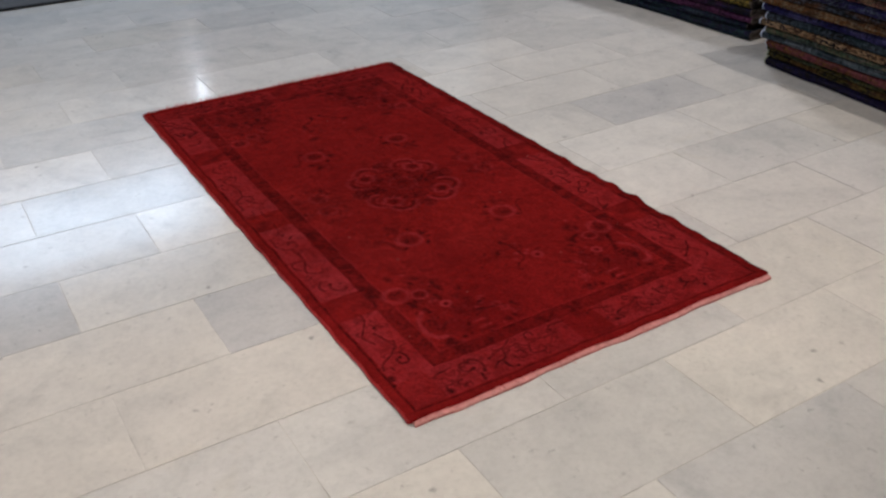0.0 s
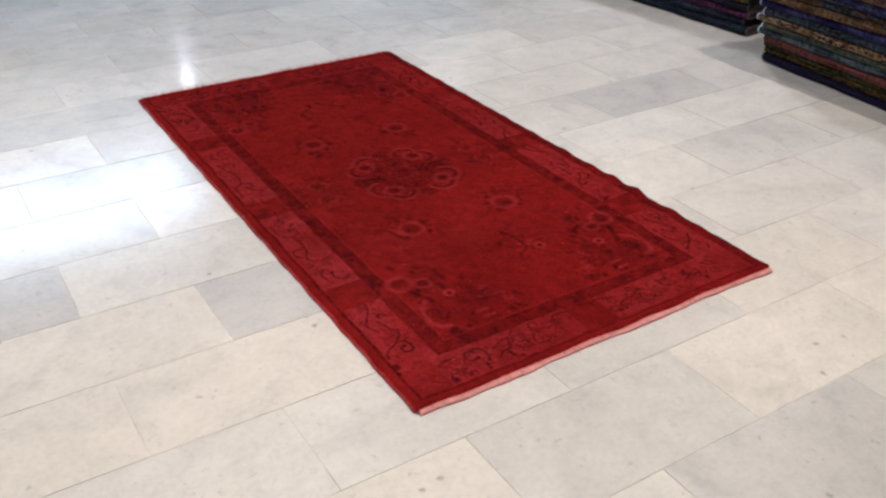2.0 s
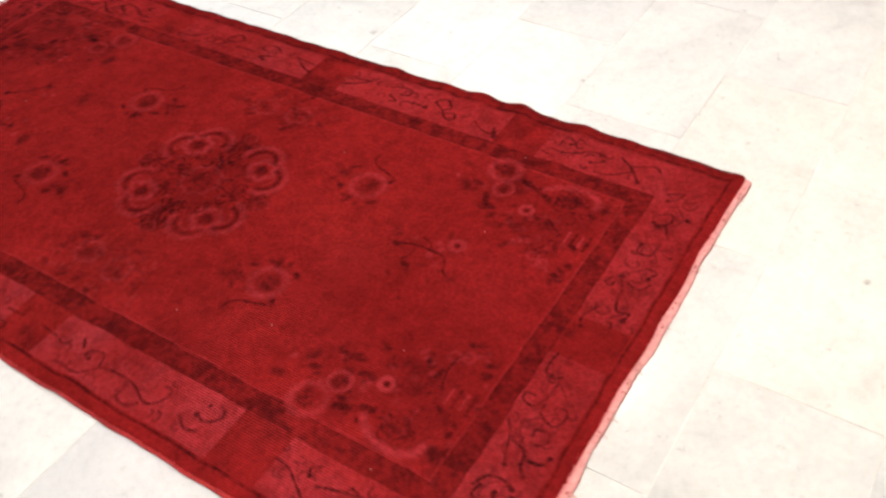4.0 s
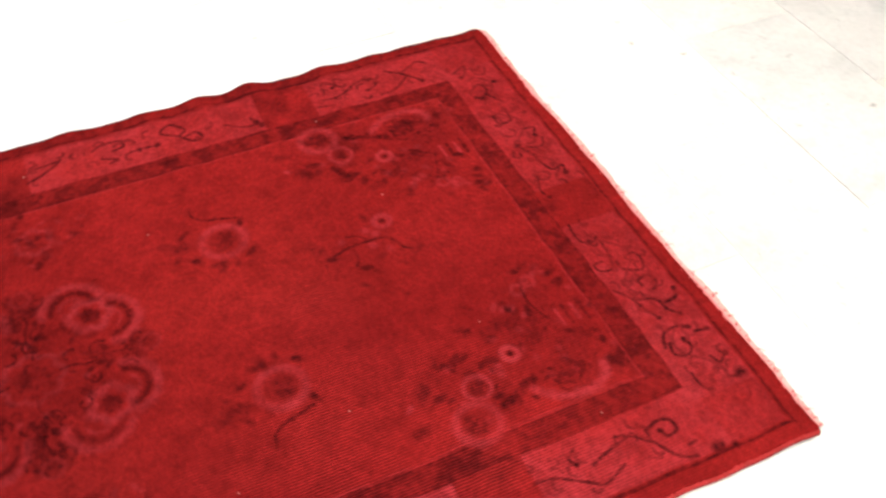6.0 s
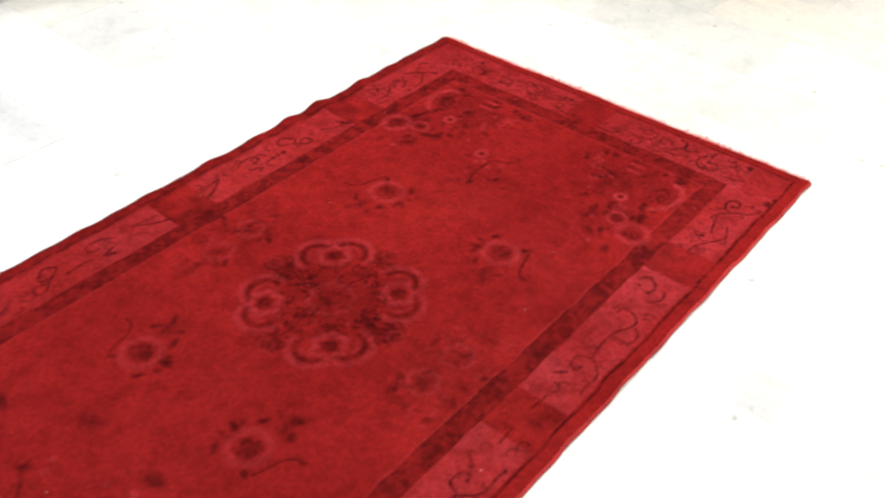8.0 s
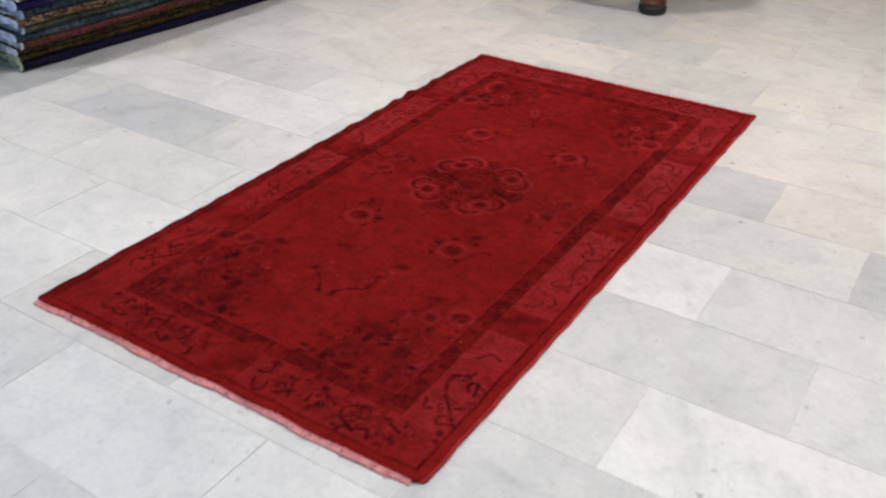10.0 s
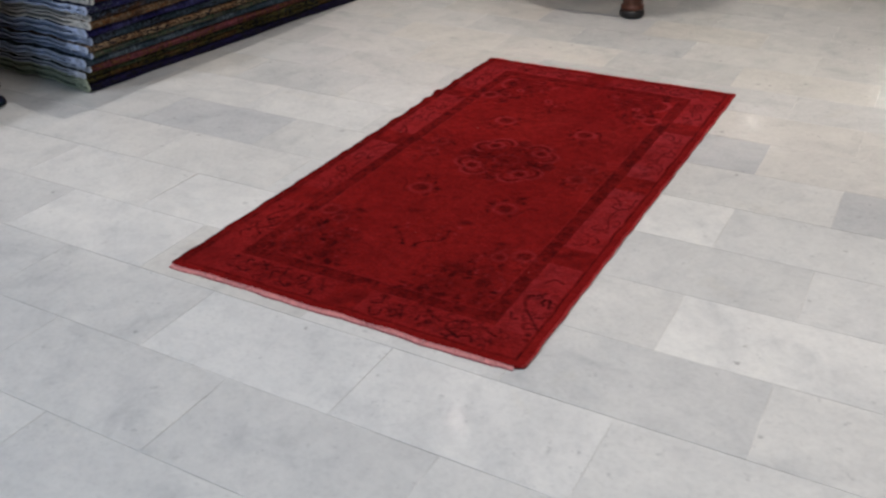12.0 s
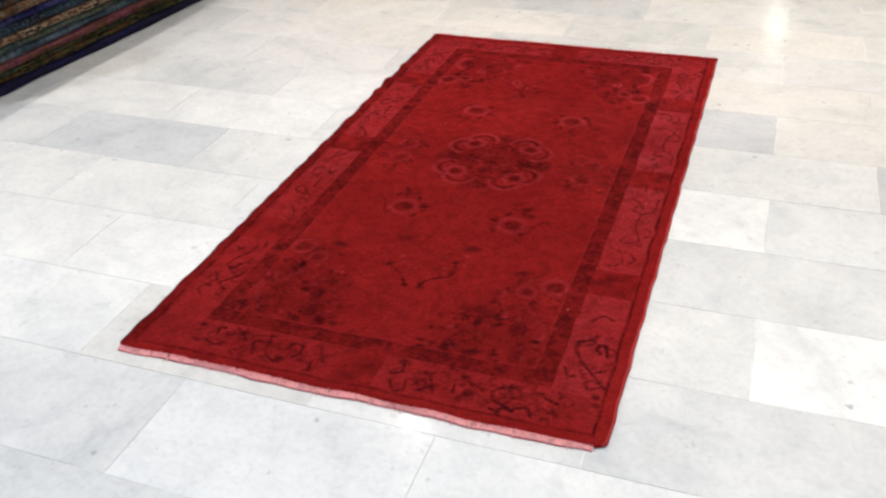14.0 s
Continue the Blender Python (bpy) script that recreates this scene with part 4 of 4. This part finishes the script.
part("wool_surface", pile_mesh, PILE, rug, "worn crimson wool pile with darker floral pattern", smooth=True)


def cord(side):
    """Overcast selvedge cord along one long edge."""
    v = np.linspace(-HALF_V, HALF_V, 520)
    u = np.full_like(v, side * (HALF_U + 0.001))
    p = rug_place(u, v)
    p[:, 0] += (0.0011 * np.sin(31 * v) + 0.0007 * np.sin(67 * v + 1)) * side * (1.9 if side > 0 else 1)
    z = np.maximum(rug_height(u, v) - 0.0045, 0.0052) + 0.0004 * np.sin(900 * v)
    a = np.linspace(0, 2 * math.pi, 9)[:-1]
    r = (0.0046 + 0.0006 * np.sin(700 * v)) * np.clip((HALF_V - np.abs(v)) / 0.008, 0.03, 1) ** 0.5
    pts = np.stack([p[:, 0, None] + r[:, None] * np.cos(a), np.repeat(p[:, 1, None], 8, 1), z[:, None] + r[:, None] * np.sin(a)], -1)
    return sheet("selvedge", pts, closed=True)


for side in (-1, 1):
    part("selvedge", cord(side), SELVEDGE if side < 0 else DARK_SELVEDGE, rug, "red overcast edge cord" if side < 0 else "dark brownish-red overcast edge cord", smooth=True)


def fringe(end):
    """Short pale woven end with frayed threads."""
    u = np.linspace(-HALF_U + (0.022 if end > 0 else 0.004), HALF_U - 0.004, 700)
    rows = []
    out = (0.0132 if end < 0 else 0.0142) + 0.0016 * np.sin(13 * u) + 0.0010 * np.sin(61 * u + end) + 0.0005 * rng.standard_normal(700)
    for k, (f, z) in enumerate(((-0.005, 0.0075), (0.0, 0.0080), (0.35, 0.0068), (0.80, 0.0052), (1.0, 0.0040), (1.0, 0.0006))):
        v = np.full_like(u, end * HALF_V)
        p = rug_place(u, v)
        lift = 0.0010 * np.sin(29 * u + 2 * end) + 0.0005 * rng.standard_normal(700)
        p[:, 1] += (0.0014 * np.sin(14 * u) + 0.0012 * np.sin(37 * u)) * end
        p[:, 1] += end * (out * f if f > 0 else f)
        rows.append(np.stack([p[:, 0], p[:, 1], np.full_like(u, z) + lift * (0 < k < 5)], -1))
    me = sheet("fringe", np.stack(rows))
    bm = bmesh.new()
    bm.from_mesh(me)
    tip = bm.verts.layers.float.new("tip")
    for i, vert in enumerate(bm.verts):
        # the last rows darken again: shade on the outer edge, put into the colour
        vert[tip] = (0.25, 0.52, 0.62, 0.70, 0.50, 0.15)[i // 700] + (0.10 if end < 0 and i >= 1400 else 0.0)
    for k in range(120 if end < 0 else 200):
        i = rng.integers(0, 699)
        x, y0 = rows[2][i][0], rows[2][i][1]
        long = 0.006 + (0.014 * rng.random() ** 5)
        bend, lift = rng.normal(0, 0.006), 0.002 + (0.007 if end < 0 else 0.010) * rng.random() ** 3
        r = 0.0009
        path = [(x, y0, 0.007), (x + 0.4 * bend, y0 + end * 0.5 * long, 0.006 + lift), (x + bend, y0 + end * long, 0.0016 + lift * rng.random())]
        rings = [[bm.verts.new((px + dx, py, pz + dz)) for dx, dz in ((-r, 0), (r, 0), (0, 1.6 * r))] for px, py, pz in path]
        for each in rings[1:]:
            for vert in each:
                vert[tip] = 0.85
        for a, b in zip(rings, rings[1:]):
            for q in range(3):
                bm.faces.new((a[q], a[(q + 1) % 3], b[(q + 1) % 3], b[q]))
    return bm


for end in (-1, 1):
    part("fringe", fringe(end), FRINGE, rug, "short pale pink cotton fringe")


# ---- folded rugs in piles ----
INK, OLIVE, BRICK = (0.011, 0.009, 0.032), (0.052, 0.043, 0.014), (0.078, 0.025, 0.030)
STEEL, TEAL, BLUE = (0.036, 0.046, 0.064), (0.016, 0.032, 0.040), (0.014, 0.013, 0.066)
SAND, PLUM, BLACKISH = (0.20, 0.135, 0.085), (0.058, 0.015, 0.051), (0.011, 0.010, 0.012)
GREEN, UMBER = (0.041, 0.058, 0.037), (0.082, 0.037, 0.015)
PALE_BLUE, PALE_GREY, PALE_OLIVE = (0.43, 0.50, 0.67), (0.53, 0.56, 0.64), (0.35, 0.39, 0.29)
BACKS = [plain("rug_back", c, 0.95, 25, 0.3, 0.002) for c in (PALE_OLIVE, PALE_GREY, PALE_BLUE, (0.55, 0.53, 0.50), (0.065, 0.050, 0.044))]


def folded_rug(thick, length, depth, face, back, seed, way=1):
    """A rug folded in quarters: an outer layer bent round the front, a second fold inside it.
    The front fold is at x = 0, the pile reaches to x = depth; it lies along y from 0 to -length (way 1) or +length (way -1)."""
    r = np.random.default_rng(seed)
    root = new("folded_rug", None)
    n = 64
    ys = -length * np.linspace(0, 1, n) ** 1.7
    ph = r.uniform(0, 6.28, 8)
    ph[5:] = 1.0 + 0.12 * ph[5:]                            # neighbours in a pile crease alike
    sway = 0.006 * np.sin(2.3 * ys + ph[0]) + 0.004 * np.sin(7.1 * ys + ph[1]) + 0.002 * np.sin(23 * ys + ph[2])
    sag = 0.06 * thick * np.sin(5 * ys + ph[3]) + 0.05 * thick * np.sin(13 * ys + ph[4])
    plump = 0.28 + 0.06 * r.random()
    sheets = ((thick * 0.52, plump * thick, 0.0), (thick * 0.22, 0.17 * thick, 0.26 * thick + 0.012 * r.random()))
    for k, (outer, wool, inset) in enumerate(sheets):
        a = np.linspace(-math.pi / 2, math.pi / 2, 9)
        mid = thick / 2
        flat = np.linspace(1, 0, 22) ** 1.3 * (depth - outer - inset - 0.012) + outer + inset + 0.012
        low = [(x, mid - outer + 0.002) for x in flat]
        bend = [(inset + outer - outer * math.cos(t), mid + outer * math.sin(t)) for t in a]
        high = [(x, mid + outer - 0.002) for x in flat[::-1]]
        inner_r = max(outer - wool, 0.0025)
        bend_in = [(inset + outer - inner_r * math.cos(t), mid + inner_r * math.sin(t)) for t in a[::-1]]
        prof = low + bend + high + [(x, mid + inner_r) for x in flat] + bend_in + [(x, mid - inner_r) for x in flat[::-1]]
        prof = np.array(prof)
        along = ys + (0.010 * r.random() if k == 0 else -0.006 - 0.012 * r.random())
        deep = np.clip(prof[:, 0] / depth, 0, 1)
        loose = np.exp(-(ys / 0.10) ** 2)[:, None]          # the cut end hangs loose and crumpled
        px = prof[:, 0]
        crumple = 0.10 * np.sin(px * 17 + ph[5] + k) + 0.09 * np.sin(px * 41 + ph[6]) + 0.05 * np.sin(px * 83 + ph[7] + 2 * k)
        pts = np.zeros((n, len(prof), 3))
        pts[..., 0] = px + sway[:, None] * (1 - deep) - 0.006 * r.random() * loose
        pts[..., 1] = along[:, None] + loose * (0.010 * np.sin(px * 11 + ph[5]) + 0.005 * np.sin(px * 37 + ph[6]))
        pts[..., 2] = prof[:, 1] + sag[:, None] * (1 - deep) * 0.5 + thick * crumple * loose * np.clip(px / 0.05, 0.2, 1)
        pts[..., 1] *= way
        me = sheet("fold", pts, closed=True)
        bm = bmesh.new()
        bm.from_mesh(me)
        bm.verts.ensure_lookup_table()
        m = len(prof)
        for base in (0, (n - 1) * m):
            for q in range(m // 2 - 1):
                bm.faces.new([bm.verts[base + i] for i in ((q, q + 1, m - 2 - q, m - 1 - q))])
        bmesh.ops.recalc_face_normals(bm, faces=bm.faces[:])
        # the cut ends show the pale back
        for f in bm.faces:
            f.smooth = True
            f.material_index = 0
        bm.faces.ensure_lookup_table()
        caps = 2 * (m // 2 - 1)
        for f in bm.faces[-caps:]:
            f.material_index, f.smooth = 1, False
        sides = (n - 1) * m
        for i, f in enumerate(bm.faces[:sides]):
            if i % m >= m // 2 or -0.005 < ys[i // m]:
                f.material_index = 1
        me2 = mesh_of(bm, "fold")
        me2.materials.append(face if k == 0 else back)
        me2.materials.append(back)
        part("outer_fold" if k == 0 else "inner_fold", me2, None, root)
    # selvedge of the cut end, rolled into small loops near the front corner
    for k in range(3):
        rr = thick * (0.22 + 0.16 * r.random())
        cx, cz = 0.010 + 0.030 * k + 0.02 * r.random(), thick * (0.30 + 0.42 * r.random())
        turn = np.linspace(0, 2 * math.pi * (0.9 + 0.25 * r.random()), 15)
        tail = np.linspace(0, 1, 7)[1:]
        cu = np.r_[cx + rr * np.cos(turn + ph[k]), cx + rr * np.cos(turn[-1] + ph[k]) + 0.07 * tail]
        cz2 = np.r_[cz + rr * np.sin(turn + ph[k]), cz + rr * np.sin(turn[-1] + ph[k]) + thick * 0.12 * np.sin(5 * tail)]
        tube = np.zeros((len(cu), 6, 3))
        ang = np.linspace(0, 2 * math.pi, 7)[:-1]
        nx, nz = np.gradient(cz2), -np.gradient(cu)
        ln = np.maximum(np.hypot(nx, nz), 1e-6)
        w = 0.0034 + 0.0014 * r.random()
        tube[..., 0] = cu[:, None] + w * (nx / ln)[:, None] * np.cos(ang)
        tube[..., 1] = way * (0.006 + 0.009 * np.sin(ang) + 0.006 * r.random())
        tube[..., 2] = np.clip(cz2[:, None] + w * (nz / ln)[:, None] * np.cos(ang), 0.001, thick)
        part("rolled_edge", sheet("rolled_edge", tube, closed=True), back, root, "pale rolled cut edge", smooth=True)
    return root


def rug_pile(corner, turn, rugs, length, depth, group, flip=False):
    """Rugs laid one on another; corner is the front corner of the pile's end on the floor."""
    z = 0.0008
    r = random.Random(len(rugs) * 7 + flip)
    for k, (thick, colours, back, label) in enumerate(rugs):
        face = rug_edge("patterned_rug_side", *(tuple(v * (1.0 if flip else 1.22) for v in c) for c in colours))
        ob = folded_rug(thick, length + r.uniform(-0.1, 0.1), depth, face, BACKS[back], 31 * k + 5 + 100 * flip, -1 if flip else 1)
        lean = 0.0 if flip else -0.29 * min(z, 0.46)
        m = Matrix.Translation((corner[0] + lean + r.uniform(-0.010, 0.010), corner[1] + r.uniform(-0.022, 0.022), z)) @ Matrix.Rotation(turn + (0.0 if flip else 0.18 * min(z, 0.46)) + r.uniform(-0.006, 0.006), 4, "Z")
        ob.matrix_basis = m
        tagged(ob, label, "rug", group)
        z += thick * 1.02


FIRST = [
    (0.046, (INK, BLACKISH, (0.013, 0.010, 0.042)), 0, "folded indigo rug at the bottom of a pile"),
    (0.036, (OLIVE, BLACKISH, UMBER), 0, "folded dark olive patterned rug in a pile"),
    (0.030, (OLIVE, BLACKISH, GREEN), 1, "folded olive green patterned rug in a pile"),
    (0.040, (BRICK, UMBER, (0.120, 0.034, 0.046)), 1, "folded brick red rug in a pile"),
    (0.042, (STEEL, TEAL, (0.11, 0.13, 0.15)), 2, "folded steel blue patterned rug in a pile"),
    (0.036, (GREEN, (0.085, 0.070, 0.052), TEAL), 2, "folded grey-green patterned rug in a pile"),
    (0.034, (SAND, BLACKISH, UMBER), 2, "folded dark rug with sand-coloured motifs in a pile"),
    (0.044, (STEEL, BLACKISH, TEAL), 2, "folded slate grey patterned rug in a pile"),
    (0.046, (BLUE, INK, (0.05, 0.05, 0.12)), 2, "folded royal blue rug in a pile"),
    (0.040, (UMBER, (0.12, 0.085, 0.055), BLACKISH), 3, "folded brown patterned rug in a pile"),
    (0.040, (BLACKISH, STEEL, UMBER), 3, "folded dark patterned rug in a pile"),
    (0.042, (INK, STEEL, BLUE), 2, "folded dark blue patterned rug in a pile"),
    (0.042, (BRICK, BLACKISH, SAND), 3, "folded dark red patterned rug in a pile"),
    (0.044, (TEAL, GREEN, BLACKISH), 1, "folded dark green patterned rug in a pile"),
]
FIRST += [(row[0], row[1][1:] + row[1][:1], row[2], row[3].replace("at the bottom of a pile", "in a pile")) for row in FIRST[12:2:-1]]
SECOND = [
    (0.050, (TEAL, INK, BLACKISH), 4, "folded dark teal rug at the bottom of a pile"),
    (0.040, (INK, TEAL, STEEL), 4, "folded dark blue rug in a pile"),
    (0.040, (PLUM, (0.10, 0.035, 0.085), BLACKISH), 4, "folded plum purple rug in a pile"),
    (0.042, (BLACKISH, INK, PLUM), 4, "folded blackish purple rug in a pile"),
    (0.042, (OLIVE, (0.18, 0.13, 0.03), BLACKISH), 4, "folded mustard and olive rug in a pile"),
    (0.042, (INK, BLACKISH, STEEL), 4, "folded dark blue patterned rug in a pile"),
    (0.042, (UMBER, SAND, BLACKISH), 4, "folded brown patterned rug in a pile"),
    (0.042, (BRICK, BLACKISH, PLUM), 4, "folded dark red rug in a pile"),
    (0.042, (STEEL, TEAL, INK), 4, "folded slate blue rug in a pile"),
    (0.042, (GREEN, UMBER, BLACKISH), 4, "folded dark green rug in a pile"),
]
SECOND += [(row[0], row[1][1:] + row[1][:1], row[2], row[3].replace("at the bottom of a pile", "in a pile")) for row in SECOND[::-1] + SECOND[2:] + SECOND[4:9]]
FIRST = [(row[0] * 0.84, *row[1:]) for row in FIRST]
SECOND = [(row[0] * 0.88, *row[1:]) for row in SECOND]
rug_pile((2.045, 0.268), -0.095, FIRST, 2.35, 1.0, "rugs of the long pile")
rug_pile((2.262, 0.600), 0.06, SECOND, 2.2, 0.95, "rugs of the second pile", flip=True)


# ---- round table with turned legs ----
def round_table(x, y):
    root = new("round_table", None)
    part("tabletop", lathe([(0.46, 0.712), (0.498, 0.716), (0.510, 0.726), (0.510, 0.738), (0.502, 0.746), (0.0005, 0.748)], 56), DARK_WOOD, root, smooth=False)
    part("apron", lathe([(0.43, 0.64), (0.44, 0.636), (0.45, 0.642), (0.45, 0.711)], 48), DARK_WOOD, root)
    prof = [(0.060, 0.045), (0.066, 0.052), (0.064, 0.068), (0.055, 0.074), (0.057, 0.080), (0.054, 0.20), (0.044, 0.34), (0.038, 0.44), (0.052, 0.47), (0.056, 0.485), (0.048, 0.50), (0.050, 0.52), (0.055, 0.635)]
    cap = [(0.054, 0.0), (0.064, 0.004), (0.070, 0.016), (0.070, 0.034), (0.064, 0.0445)]
    for k in range(3):
        a = 2 * math.pi / 3 * (k + 1)
        c = (0.43 * math.cos(a), 0.43 * math.sin(a))
        leg = part("leg", lathe(prof, 28, c), DARK_WOOD, root, "turned reddish-brown wooden leg", smooth=True)
        part("foot_cap", lathe(cap, 28, c), BLACK_FOOT, leg, "black foot cap", smooth=True)
    root.location = (x, y, 0)
    return tagged(root, "dark wooden round table with turned legs on marble floor", "table")


round_table(0.459, -2.409)


# ---- charcoal rug lying beyond ----
def flat_rug(lo, hi):
    root = new("floor_rug", None)
    w, d = hi[0] - lo[0], hi[1] - lo[1]
    part("wool_surface", bevelled((0.03, 0.03, 0.0005), (w - 0.03, d - 0.03, 0.011), 0.003), CHARCOAL, root)
    for name, a, b in (("binding", (0, 0), (w, 0.0295)), ("binding", (0, d - 0.0295), (w, d)), ("binding", (0, 0.030), (0.0295, d - 0.030)), ("binding", (w - 0.0295, 0.030), (w, d - 0.030))):
        part(name, bevelled((*a, 0.0005), (*b, 0.013), 0.004), BLACK_WOOL, root, "black bound edge")
    root.location = (lo[0], lo[1], 0)
    return tagged(root, "charcoal grey rug with black bound edge on marble floor", "rug")


flat_rug((-2.3, 3.30), (-0.1, 4.9))

# ---- marble slabs ----
PITCH, TX, TY, JOINT = 0.305, -0.83, 0.11, 0.0023
WHITE, LIGHT, MIDDLE, GREY, CREAM = (0.735, 0.728, 0.712), (0.67, 0.663, 0.647), (0.632, 0.630, 0.622), (0.565, 0.568, 0.575), (0.66, 0.644, 0.614)
# slabs told apart by their tone: (column, row) in half lengths
TONES = {WHITE: ((0, 0), (5, -1), (4, 2), (5, 3), (2, 4), (0, 4), (-2, 2)),
         LIGHT: ((-1, -1), (7, -1), (4, 0), (5, 1), (7, 1), (6, 2), (4, 4), (5, -3), (4, -2), (0, -6), (6, -4), (-2, 4), (0, 2), (1, 5), (3, 5)),
         MIDDLE: ((1, -5), (6, -2), (-2, 0), (8, 0), (-1, 1), (-1, 3), (0, -8), (7, -3), (2, -4), (0, -4)),
         GREY: ((0, -2), (-3, -1), (6, 0), (2, -6), (3, -7)),
         CREAM: ((3, -5), (4, -4), (-1, -3), (-2, -2), (8, -2), (1, -7), (-1, -5), (-3, -3))}
TONES = {place: tone for tone, places in TONES.items() for place in places}


def slab_mesh(lx, ly, name="tile"):
    bm = bmesh.new()
    c, h = 0.0002, 0.011
    lo = [bm.verts.new((x, y, -h)) for x, y in ((0, 0), (lx, 0), (lx, ly), (0, ly))]
    mid = [bm.verts.new((x, y, -c)) for x, y in ((0, 0), (lx, 0), (lx, ly), (0, ly))]
    up = [bm.verts.new((x, y, 0)) for x, y in ((c, c), (lx - c, c), (lx - c, ly - c), (c, ly - c))]
    for a, b in ((lo, mid), (mid, up)):
        for k in range(4):
            bm.faces.new((a[k], a[(k + 1) % 4], b[(k + 1) % 4], b[k]))
    bm.faces.new(up)
    return bm


slab = mesh_of(slab_mesh(2 * PITCH - JOINT, PITCH - JOINT), "tile")
slab.materials.append(MARBLE)
tone_rng = random.Random(11)
rest = bmesh.new()
for row in range(-35, 44):
    y = TY + PITCH * row
    for col in range(-16 + row % 2, 15, 2):
        x = TX + PITCH * col
        if x < X_WEST - 0.7 or x > X_EAST + 0.2 or y < Y_SOUTH - 0.3 or y > Y_NORTH:
            continue
        if -2.9 < x < 2.3 and -3.2 < y < 3.4:
            ob = new("tile", slab)
            dip, roll = (max(-2.0, min(2.0, tone_rng.gauss(0, 1))) * most for most in (0.0011, 0.0006))
            ob.location, ob.parent = (x + JOINT / 2, y + JOINT / 2, PITCH * (roll - dip / 2)), floor
            ob.rotation_euler = (dip, roll, 0)
            tone = TONES.get((col, row)) or tone_rng.choice((LIGHT, LIGHT, LIGHT, MIDDLE, MIDDLE, CREAM, CREAM))
            k = tone_rng.uniform(0.96, 1.03)
            ob.color = (*(v * k for v in tone), 1)
        else:
            a, b = x + JOINT / 2, y + JOINT / 2
            vs4 = [rest.verts.new(p) for p in ((a, b, 0), (a + 2 * PITCH - JOINT, b, 0), (a + 2 * PITCH - JOINT, b + PITCH - JOINT, 0), (a, b + PITCH - JOINT, 0))]
            rest.faces.new(vs4)
outer = part("tiles", rest, MARBLE_REST, floor)
outer["kind"] = "stuff"
